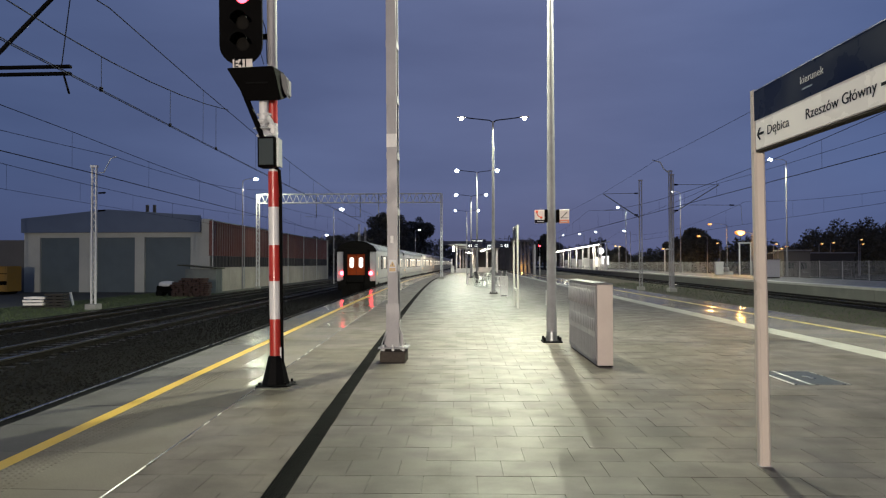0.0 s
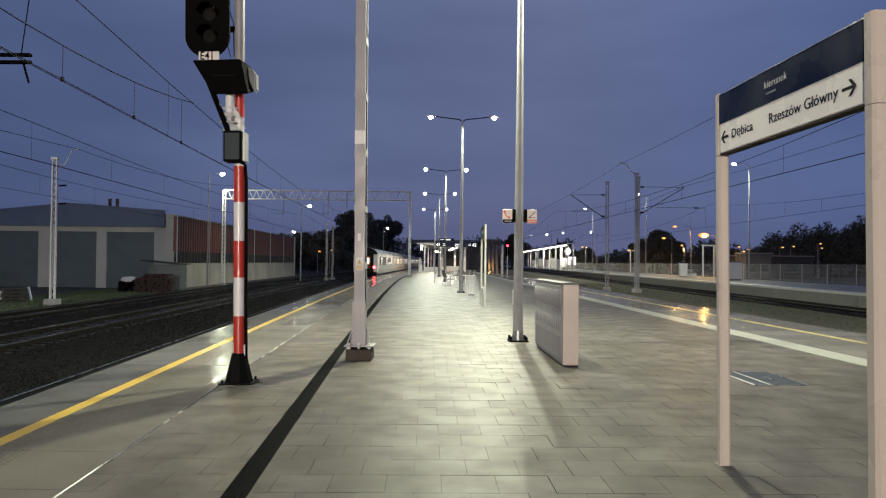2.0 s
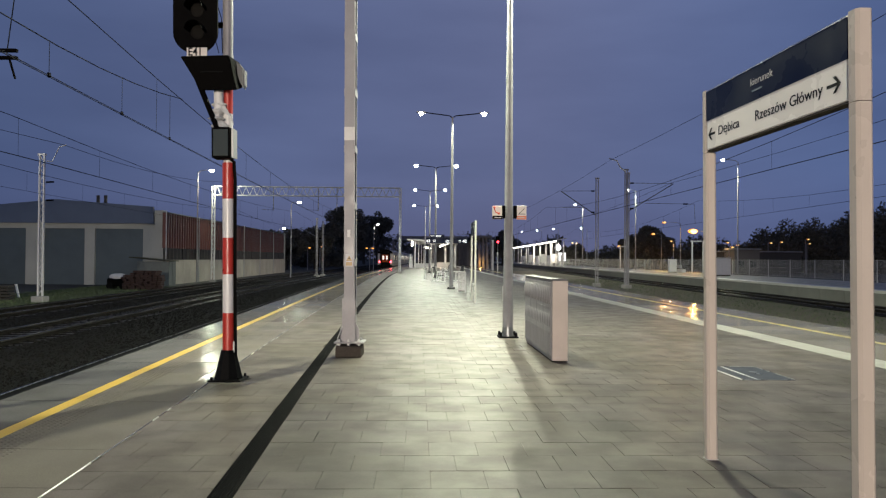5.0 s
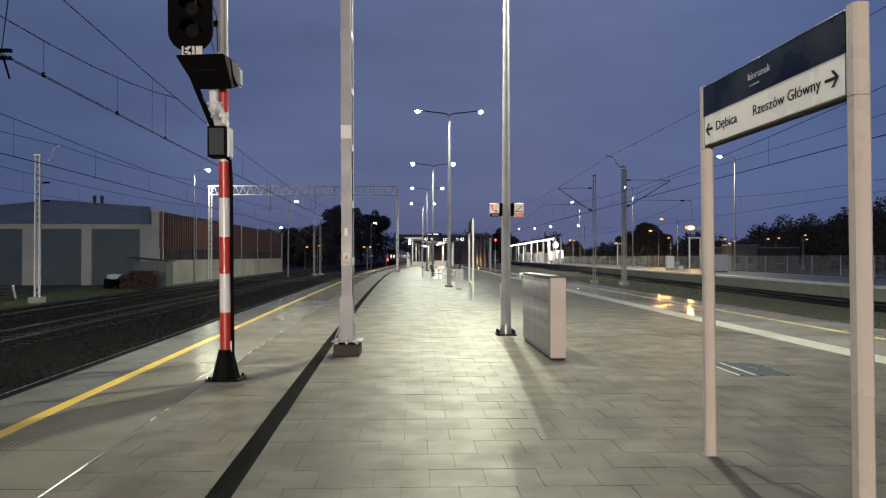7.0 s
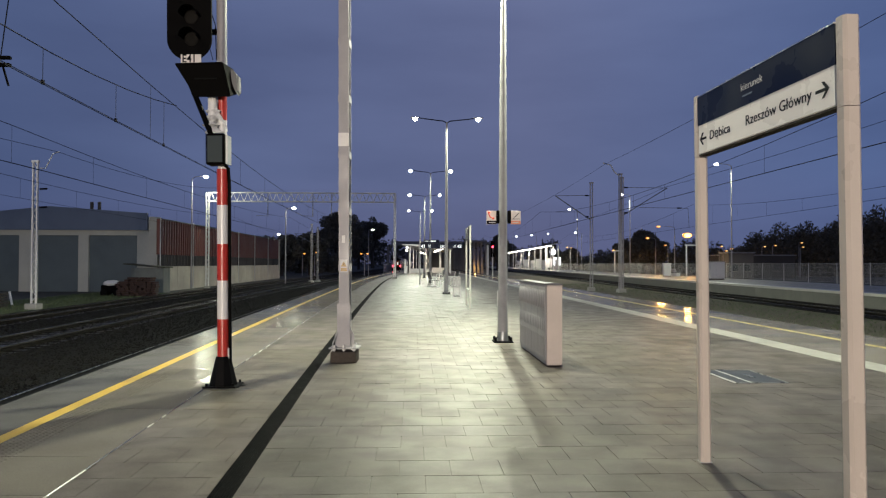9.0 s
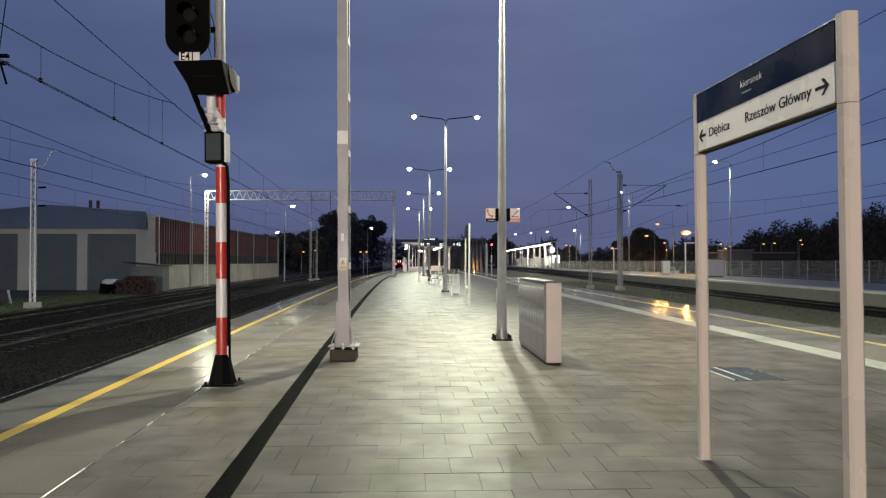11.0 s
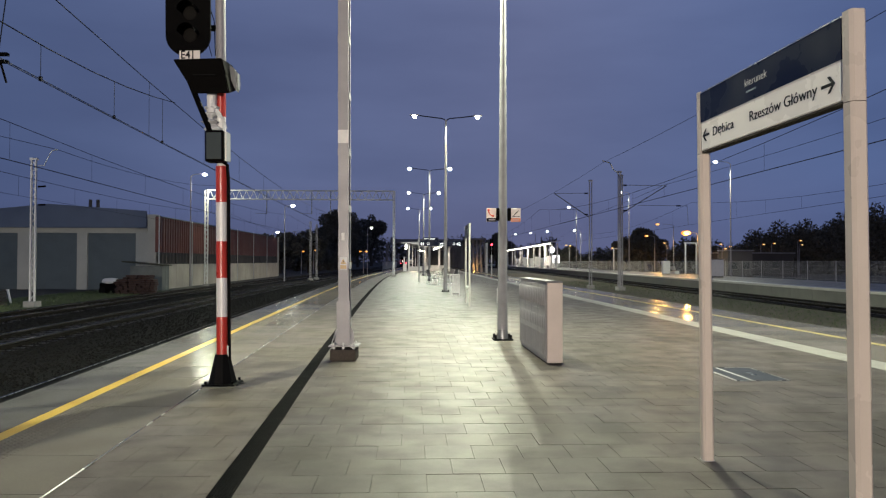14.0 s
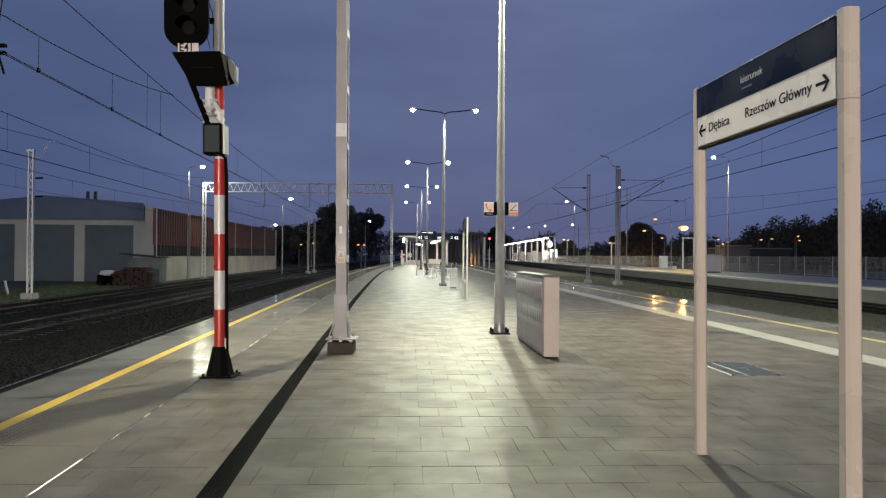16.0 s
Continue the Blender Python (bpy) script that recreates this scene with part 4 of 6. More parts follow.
def cabinet():
    """Long narrow cable cabinet with ribbed doors and a sloping lid."""
    cb = thing("electrical_cabinet", pose(1.60, 11.38, 0, 0, 0, 2.8), "grey plastic electrical cabinet with ribbed doors on paving", "cabinet")
    part("plinth", boxm(0.015, 0.235, 0.02, 2.60, 0.0, 0.02), BLACK, cb)
    part("body", boxm(0.0, 0.25, 0.006, 2.62, 0.018, 1.27, bevel=0.008), CAB, cb)
    part("end_panel", boxm(0.004, 0.246, -0.012, 0.005, 0.02, 1.265, bevel=0.005), CAB_END, cb, "smooth beige end panel")
    bm = bmesh.new()
    prism(bm, [(-0.026, 1.272), (0.255, 1.272), (0.255, 1.285), (0.125, 1.305), (-0.026, 1.292)], "y", -0.014, 2.625)
    part("lid", bm, CAB_LID, cb, "dull grey sloping lid")
    n, w = 4, 2.60 / 4
    for i in range(n):
        y0 = 0.015 + i * w
        dr = part("door", boxm(-0.022, -0.0015, y0, y0 + w - 0.012, 0.09, 1.24, bevel=0.005), CAB, cb)
        for k in range(4):
            yy = y0 + 0.085 + k * 0.155
            for z, deep, high, name in ((1.04, 0.034, 0.15, "boss"), (0.64, 0.014, 0.11, "boss")):
                bm = bmesh.new()
                bmesh.ops.create_uvsphere(bm, u_segments=12, v_segments=8, radius=1, matrix=Matrix.Translation((-0.020, yy, z)) @ Matrix.Diagonal((deep, 0.055, high, 1)))
                part(name, bm, CAB, dr, smooth=True)
            for z0, z1 in ((0.13, 0.46),):
                part("rib", boxm(-0.027, -0.0225, yy - 0.035, yy - 0.015, z0, z1, bevel=0.002), CAB, dr)
                part("rib", boxm(-0.027, -0.0225, yy + 0.03, yy + 0.05, z0 + 0.02, z1 - 0.01, bevel=0.002), CAB, dr)
        part("ledge", boxm(-0.027, -0.0225, y0 + 0.01, y0 + w - 0.022, 0.835, 0.85, bevel=0.003), CAB, dr)
    for k in range(5):
        part("end_groove", boxm(0.03 + k * 0.045, 0.036 + k * 0.045, -0.0145, -0.0125, 0.06, 1.23), CAB_END, cb)


cabinet()


def hatch():
    hc = thing("access_hatch", pose(4.17, 9.86, 0.0, 0, 0, 2.6), "steel access hatch cover set flush in paving", "manhole cover")
    for x0, x1, y0, y1, m in ((-0.24, 0.50, -0.018, 0.0, STEEL), (-0.24, 0.50, 1.17, 1.188, STEEL), (-0.24, -0.215, 0.0, 1.17, GALV), (0.482, 0.50, 0.0, 1.17, STEEL), (-0.03, 0.0, 0.0, 1.17, GALV)):
        part("frame_bar", boxm(x0, x1, y0, y1, -0.004, 0.010, bevel=0.002), m, hc, "bright steel frame")
    part("cover", boxm(0.004, 0.478, 0.004, 1.166, -0.004, 0.006, bevel=0.002), COVER, hc, "dark wet steel cover")
    part("side_ramp", prismm([(-0.211, 0.003), (-0.034, 0.003), (-0.034, 0.009)], "y", 0.004, 1.166), COVER, hc)
    for y in (0.5, 0.68):
        part("lifting_ring", tubem((0.23, y, 0.0065), (0.23, y, 0.013), 0.05, seg=14), STEEL, hc)


hatch()


def litter_bin():
    lb = thing("litter_bin", pose(0.58, 34.5, 0), "pale grey slatted steel litter bin standing on paving", "litter bin")
    for a in (-0.165, 0.165):
        for b in (-0.165, 0.165):
            part("corner_post", boxm(a - 0.018, a + 0.018, b - 0.018, b + 0.018, 0.0, 0.96), GREY, lb)
    for k in range(6):
        o = -0.125 + k * 0.05
        for d in (-0.17, 0.17):
            part("slat", boxm(o - 0.015, o + 0.015, d - 0.006, d + 0.006, 0.09, 0.93), GREY, lb)
            part("slat", boxm(d - 0.006, d + 0.006, o - 0.015, o + 0.015, 0.09, 0.93), GREY, lb)
    part("rim", boxm(-0.185, 0.185, -0.185, 0.185, 0.93, 1.0, bevel=0.02), GREY, lb)
    part("floor_plate", boxm(-0.165, 0.165, -0.165, 0.165, 0.06, 0.09), DRAIN, lb)


litter_bin()


def bench(x, y, rz):
    bn = thing("bench", pose(x, y, 0, 0, 0, rz), "steel tube platform bench with dark slatted seat", "bench", "benches")
    for s in (-0.75, 0.75):
        bm = bmesh.new()
        polyline(bm, [(s, -0.28, 0.02), (s, -0.28, 0.62), (s, -0.2, 0.66), (s, 0.22, 0.66), (s, 0.32, 0.02), (s, -0.28, 0.02)], 0.035, 8)
        polyline(bm, [(s, 0.22, 0.42), (s, 0.36, 1.05)], 0.03, 8)
        part("side_frame", bm, WHITE, bn, "pale loop side frame")
    for i in range(5):
        part("seat_slat", boxm(-0.8, 0.8, -0.24 + i * 0.095, -0.16 + i * 0.095, 0.43, 0.46), BENCH, bn)
    for i in range(4):
        part("back_slat", boxm(-0.8, 0.8, 0.25 + i * 0.03, 0.275 + i * 0.03, 0.56 + i * 0.12, 0.66 + i * 0.12), BENCH, bn)
    return bn


b0 = bench(-0.72, 50.3, 100)
for x, y, rz in ((0.60, 51.8, -80), (-0.30, 65.0, -80)):
    copy_thing(b0, pose(x, y, 0, 0, 0, rz))


def track_number_sign():
    sx, sy = 0.0, 55.8
    sg = thing("track_number_sign", pose(sx, sy, 0), "navy platform number boards with glowing lettering on slender posts", "sign")
    for x in (-1.87, 0.14):
        part("post", tubem((x, 0, 0), (x, 0, 3.45), 0.05, seg=10), GREY, sg)
    part("beam", boxm(-1.9, 1.45, 0.03, 0.09, 3.10, 3.16), NAVY, sg)
    for x0, x1, z0, z1 in ((-1.56, -0.40, 3.17, 3.42), (-1.82, -0.42, 2.76, 3.10), (-0.40, 0.65, 2.76, 3.10), (0.66, 1.40, 2.76, 3.10)):
        part("board", boxm(x0, x1, -0.06, 0.03, z0, z1, bevel=0.008), NAVY, sg, "navy enamel board")
    up = Matrix.Rotation(math.pi / 2, 4, "X")
    letters("41", 0.33, PRINT, sg, Matrix.Translation((-1.78, -0.064, 2.82)) @ up, 0.006)
    letters("42", 0.33, PRINT, sg, Matrix.Translation((0.98, -0.064, 2.82)) @ up, 0.006)
    letters("peron", 0.22, PRINT, sg, Matrix.Translation((-0.30, -0.064, 2.90)) @ up, 0.004)
    for x0, x1, z in ((-1.27, -1.05, 2.98), (-1.27, -1.05, 2.86), (0.70, 0.88, 2.98), (0.70, 0.88, 2.86), (-0.30, 0.2, 2.81), (-1.5, -1.15, 3.30), (-1.05, -0.66, 3.27), (-1.05, -0.66, 3.33)):
        part("caption_bar", boxm(x0, x1, -0.066, -0.061, z, z + 0.03), PRINT, sg)


track_number_sign()


def stair_canopy():
    """Sloped roof over the stairs, with low walls and tube lights."""
    sc = thing("platform_canopy", pose(0, 0, 0), "pale steel platform canopy with tube lights and low walls", "canopy")
    bm = bmesh.new()
    prism(bm, [(-6.9, 4.72), (-4.0, 4.72), (-0.8, 4.05), (-0.8, 3.9), (-4.0, 4.35), (-6.9, 4.55)], "y", 118, 160)
    part("roof", bm, GREY, sc)
    bm = bmesh.new()
    prism(bm, [(-0.7, 4.05), (1.6, 4.5), (1.6, 4.35), (-0.7, 3.9)], "y", 118, 160)
    part("roof", bm, GREY, sc)
    for x in (-5.6, -3.3, -0.75, 1.0):
        for y in (119, 132, 146, 159):
            part("column", boxm(x - 0.09, x + 0.09, y - 0.09, y + 0.09, 0, 4.4), WHITE, sc)
    for x0, x1, y, h in ((-6.45, -5.9, 117, 1.2), (-5.85, -2.2, 121, 0.75), (-2.2, 0.5, 128, 0.9)):
        part("low_wall", boxm(x0, x1, y, y + 0.15, 0, h), WHITE, sc, "white low wall")
    part("wall_pillar", boxm(-6.40, -6.2, 117.3, 117.6, 0, 2.3), WHITE, sc)
    part("wall_pillar", boxm(-5.65, -5.45, 117.3, 117.6, 0, 3.2), WHITE, sc)
    part("tube_light", tubem((-6.1, 118.5, 3.55), (-6.05, 118.5, 4.35), 0.16, seg=8), TUBE, sc, "lit tube lamp")
    part("tube_light", tubem((-4.3, 127, 3.5), (-3.6, 140, 3.5), 0.12, seg=8), TUBE, sc, "lit tube lamp")
    part("tube_light", tubem((-1.6, 119, 3.55), (0.4, 121, 4.35), 0.14, seg=8), TUBE, sc, "lit tube lamp")
    part("back_wall", boxm(-3.0, 2.0, 161, 161.3, 0, 4.0), DARK_BUILD, sc)
    for x, y in ((-4.6, 124), (-1.0, 130)):
        lamp_light(sc, (x, y, 3.6), 1300, (1.0, 0.80, 0.58), 0.8)
    # information cabinet column under the canopy
    ob = thing("information_column", pose(-2.75, 104.0, 0), "pale slim information column beside the benches", "information column")
    part("body", boxm(-0.12, 0.12, -0.12, 0.12, 0.0, 2.6, bevel=0.02), GREY, ob)


stair_canopy()

# barred fence between the two nearest tracks, far along the line
def line_fence():
    rl = thing("track_fence", Matrix(), "thin grey barred steel fence between the tracks", "fence")
    at = lambda y: left_line(y) - 5.35
    for i in range(11):
        y = 190 + i * 10
        part("post", tubem((at(y), y, GROUND_Z), (at(y), y, 1.5), 0.05, seg=6), GALV, rl)
        if i == 10:
            break
        for z in (-0.6, 1.4):
            part("rail", tubem((at(y), y, z), (at(y + 10), y + 10, z), 0.035, seg=6), GALV, rl)
        for k in range(1, 9):
            yy = y + k * 10 / 9
            part("bar", tubem((at(yy), yy, -0.6), (at(yy), yy, 1.4), 0.03, seg=4), GALV, rl)


line_fence()


# ---------------------------------------------------------------- viaduct piers behind the right track
def viaduct():
    vd = thing("road_bridge", pose(0, 0, 0), "dark concrete road bridge on close rows of piers", "bridge")
    part("deck", boxm(-15.6, 10.5, 214, 226, 6.9, 8.1), BRIDGE, vd)
    for x, lean in ((4.9, 0.0), (5.8, 0.0), (6.7, 0.05), (7.55, 0.1), (8.35, 0.25), (9.25, 0.55)):
        bm = bmesh.new()
        prism(bm, [(x + lean, -1), (x + lean + 0.55, -1), (x + 0.42, 6.6), (x, 6.6)], "y", 170, 170.8)
        part("pier", bm, BRIDGE, vd)
    bm = bmesh.new()
    prism(bm, [(4.6, 6.5), (9.9, 6.5), (9.9, 7.0), (4.6, 7.0)], "y", 169, 215)
    part("crossbeam", bm, BRIDGE, vd)
    for i in range(11):
        x = -4.2 + i * 1.0
        part("pier", boxm(x, x + 0.45, 205, 205.6, -1, 6.9), BRIDGE, vd)
    part("abutment", boxm(-4.5, 6.2, 207, 208, -1, 6.9), BRIDGE, vd)
    for x in (-17.2, -11.0):
        part("pier", boxm(x, x + 0.6, 219, 220, -1, 6.9), BRIDGE, vd)
    li = bpy.data.lights.new("warm_lamp", "POINT")
    li.energy, li.color, li.shadow_soft_size = 130, WARM, 0.2
    o = new("warm_lamp", li)
    o.parent = vd
    o.location = (7.2, 169.2, 0.6)


viaduct()
# ---------------------------------------------------------------- far platform
far_plat = part("far_platform", boxm(24.3, 33.6, -12, 420, GROUND_Z - 0.1, -0.06), FAR_CONCRETE)
tagged(far_plat, "grey concrete side platform with a pale edge", "platform", kind="structure")
for i in range(60):
    y = 30 + i * 3.0
    part("wall_panel", boxm(24.22, 24.30, y, y + 2.97, -1.0, -0.16), FAR_CONCRETE, far_plat)
part("coping", boxm(24.12, 25.1, -12, 420, -0.16, 0.0), COPING, far_plat, "pale concrete coping")
part("paving", boxm(25.1, 33.6, -12, 420, -0.06, -0.004), FAR_PAVING, far_plat, "wet grey paving")


def fence():
    fc = thing("fence", pose(0, 0, 0), "grey welded mesh fence behind the far platform", "fence")
    n = 40
    for i in range(n + 1):
        y = 47 + i * 4.8
        part("post", boxm(32.975, 33.025, y - 0.025, y + 0.025, 0, 1.78), FENCE_WIRE, fc)
    for i in range(n):
        y0 = 47 + i * 4.8
        bm = bmesh.new()
        for z in (0.15, 0.55, 0.95, 1.35, 1.72):
            box(bm, 32.995, 33.005, y0 + 0.05, y0 + 4.75, z, z + 0.009)
        for k in range(32):
            y = y0 + 0.1 + k * 0.145
            box(bm, 32.995, 33.005, y, y + 0.012, 0.1, 1.75)
        part("mesh_panel", bm, FENCE_WIRE, fc)


fence()


def side_lamp(x, y, h, reach, group, lens=LED_FAR, watts=0.0, colour=COOL, label="", size=1.0, cone=177.0):
    lp = thing("street_lamp", pose(x, y, 0), label or "slender galvanised single-arm street lamp, lit", "street lamp", group)
    s = 1 if reach > 0 else -1
    part("pole", tubem((0, 0, GROUND_Z if x < 0 or x > 33.5 else 0), (0, 0, h - 0.25), 0.09, 0.05, seg=10), MAST, lp)
    bm = bmesh.new()
    polyline(bm, [(0, 0, h - 0.3), (reach * 0.2, 0, h - 0.08), (reach * 0.7, 0, h)], 0.035, 6)
    part("arm", bm, GALV, lp)
    hd = part("lamp_head", boxm(reach - 0.24, reach + 0.24, -0.12, 0.12, h - 0.01, h + 0.06, bevel=0.02), GALV, lp)
    bm = bmesh.new()
    # size swells the lens to the glare as it shows from the camera
    bmesh.ops.create_uvsphere(bm, u_segments=18, v_segments=10, radius=1, matrix=Matrix.Translation((reach, -0.03, h - 0.08)) @ Matrix.Diagonal((0.25 * size ** 0.8, 0.19 * size ** 0.8, (0.12 if lens in (SODIUM, SODIUM_HOT) else 0.15) * size ** 0.8, 1)))
    # an oversized orange halo with a core towards the camera imitates the glare
    amber = lens in (SODIUM, SODIUM_HOT)
    halo = part("lens", bm, SODIUM_HALO if amber else lens, hd, "amber glare halo" if amber else "bright lens", smooth=True)
    if amber:
        k = size ** 0.8
        bm = bmesh.new()
        bmesh.ops.create_uvsphere(bm, u_segments=14, v_segments=8, radius=1, matrix=Matrix.Translation((reach, -0.03 - 0.12 * k, h - 0.08)) @ Matrix.Diagonal((0.185 * k, 0.10 * k, 0.088 * k, 1)))
        part("glare_core", bm, lens, halo, "bright core of the glare", smooth=True)
    if watts:
        lamp_light(lp, (reach, 0, h - 0.45 * max(1, size)), watts, colour, 0.5, cone=cone, blend=0.03 if cone > 170 else 0.25)
    return lp


G = "lamps of the far platform"
for x, y, h, reach, w in ((32.1, 81.6, 12.9, -1.7, SIDE_W * 1.3), (29.9, 117.6, 12.9, -1.25, SIDE_W * 1.9), (27.3, 150, 12.9, -1.6, SIDE_W * 1.6), (37.6, 200, 10.3, -1.7, SIDE_W * 1.5), (34.2, 230, 11.2, -1.6, 0),
                          (31.5, 250, 11.5, -1.6, 0), (26.5, 285, 12.4, 1.6, 0), (24.6, 300, 12.4, -1.6, 0)):
    side_lamp(x, y, h, reach, G, watts=w * 1.4, cone=150.0)
G = "lamps beside the goods tracks"
for x, y, h, reach, w in ((-25.5, 73.5, 10.35, 1.4, SIDE_W * 0.42), (-19.6, 90, 8.45, 1.0, SIDE_W * 0.13), (-15.6, 150, 8.55, 0.8, SIDE_W * 0.14), (-28.1, 120, 6.4, 0.8, 0)):
    side_lamp(x, y, h, reach, G, watts=w)


def rear_fill_mast(x, y, h):
    """Unseen mast added behind the camera to fill the sides that face it."""
    fm = thing("floodlight_mast", pose(x, y, 0), "added fill-light mast, unseen behind the camera, with lit heads", "floodlight mast")
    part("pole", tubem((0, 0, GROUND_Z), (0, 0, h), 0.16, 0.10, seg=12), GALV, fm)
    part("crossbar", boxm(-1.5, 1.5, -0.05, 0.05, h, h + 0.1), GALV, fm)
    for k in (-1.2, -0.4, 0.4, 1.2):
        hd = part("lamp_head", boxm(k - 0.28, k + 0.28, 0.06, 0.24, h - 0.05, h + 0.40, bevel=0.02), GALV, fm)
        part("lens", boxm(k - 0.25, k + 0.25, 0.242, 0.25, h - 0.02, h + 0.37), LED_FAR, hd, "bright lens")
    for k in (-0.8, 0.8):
        lamp_light(fm, (k, 0.5, h - 0.2), REAR_FILL_W / 2, PALE, 0.5, down=(0.1, 0.98, -0.17))


rear_fill_mast(-7.2, -46.0, 5.4)
# Unseen street lamp added at the left to brighten the hall and sign.
side_lamp(-28.0, 18.0, 11.0, 0.8, G, watts=YARD_FILL_W, colour=BLUE_WHITE)
G = "orange sodium lamps"
for x, y, h, reach, big in ((38.3, 110, 6.1, -1.75, 4.0), (41.0, 130, 8.4, -2.9, 1.7), (46.3, 160, 7.4, -1.8, 2.0), (45.9, 150, 5.6, -0.5, 1.0), (34.0, 140, 4.3, -1.6, 1.3), (49.6, 130, 4.1, 0.6, 1.0), (51.0, 131, 4.5, 0.5, 1.1),
                            (50.4, 134, 5.0, 0.5, 1.0), (65.2, 150, 5.4, 0.6, 1.1), (67.4, 150, 5.6, 0.6, 1.0), (72.8, 150, 6.2, 0.6, 1.0), (72.6, 149, 5.3, 0.6, 0.9), (34.6, 200, 6.2, -1.0, 1.3), (35.3, 205, 6.2, 0.3, 1.0)):
    side_lamp(x, y, h, reach, G, SODIUM_HOT if big > 3 else SODIUM, 1900 if x in (41.0, 45.9, 49.6) else 0, WARM, "orange sodium street lamp on a slender pole", big)
G = "dim orange lamps behind the goods tracks"
for x, y, h, reach in ((-16.1, 147, 3.6, -0.6), (-16.1, 147.2, 3.6, 0.6), (-26.3, 148, 3.85, 0.4), (-28.8, 148, 3.6, 0.4), (-35.7, 145, 3.6, 0.4), (-38.1, 145, 3.55, 0.4)):
    side_lamp(x, y, h, reach, G, SODIUM_DIM, 0, WARM, "dim orange street lamp before dark trees", 0.9)
sodium = bpy.data.lights.new("sodium_lamp", "POINT")
sodium.energy, sodium.color, sodium.shadow_soft_size = 1500, WARM, 0.3
so = new("sodium_lamp", sodium)
so.location = (36.5, 109.5, 5.6)


def far_shelter():
    fs = thing("platform_shelter", pose(0, 0, 0), "white lit platform shelter with a long mono-pitch roof", "shelter")
    bm = bmesh.new()
    prism(bm, [(24.75, 6.02), (27.3, 6.45), (27.3, 6.62), (24.75, 6.2)], "y", 170, 290)
    part("roof", bm, GREY, fs)
    part("light_strip", boxm(24.95, 25.2, 172, 289, 5.76, 5.98), TUBE, fs, "long lit strip under the eave")
    for y in (172.5, 181, 191, 203, 217, 233, 256, 284):
        for x in (25.1, 26.9):
            part("column", boxm(x - 0.13, x + 0.13, y - 0.13, y + 0.13, 0, 6.0), WHITE, fs)
    for y in (174, 192, 205, 219, 236, 260):
        part("screen_rail", boxm(26.93, 27.03, y, y + 10.2, 2.55, 2.65), WHITE, fs)
        for k in range(10):
            part("screen_slat", boxm(26.94, 27.02, y + k * 1.02, y + k * 1.02 + 0.62, 0.1, 2.55), WHITE, fs)
    for y in (182, 204, 234):
        part("side_screen", boxm(25.5, 26.8, y, y + 0.1, 0.7, 3.0), WHITE, fs, "white upright screen across the shelter")
    for y in (180, 215, 250):
        lamp_light(fs, (25.3, y, 5.65), 3400, (1.0, 0.92, 0.75), 1.5)
    ck = thing("platform_clock", pose(26.4, 178, 0), "round white lit clock on a post", "clock")
    part("post", tubem((0, 0, 0), (0, 0, 4.2), 0.08, seg=8), GREY, ck)
    part("dial", tubem((0, -0.1, 4.5), (0, 0.1, 4.5), 0.75, seg=24), SIGN_GLOW, ck, "glowing white dial")
    part("rim", tubem((0, -0.06, 4.5), (0, 0.14, 4.5), 0.82, seg=24), GREY, ck)
    for x, z in ((27.0, 3.2), (27.95, 3.2)):
        tk = thing("display_case", pose(x, 178, 0), "bright backlit display case on the far platform", "display case", "display cases")
        part("frame", boxm(-0.42, 0.42, 0.0, 0.2, 0.3, z + 0.1), GREY, tk)
        part("lit_panel", boxm(-0.36, 0.36, -0.03, -0.004, 1.3, z), SIGN_GLOW, tk, "glowing white panel")
        part("leg", boxm(-0.05, 0.05, 0.05, 0.15, 0, 0.3), GREY, tk)


far_shelter()


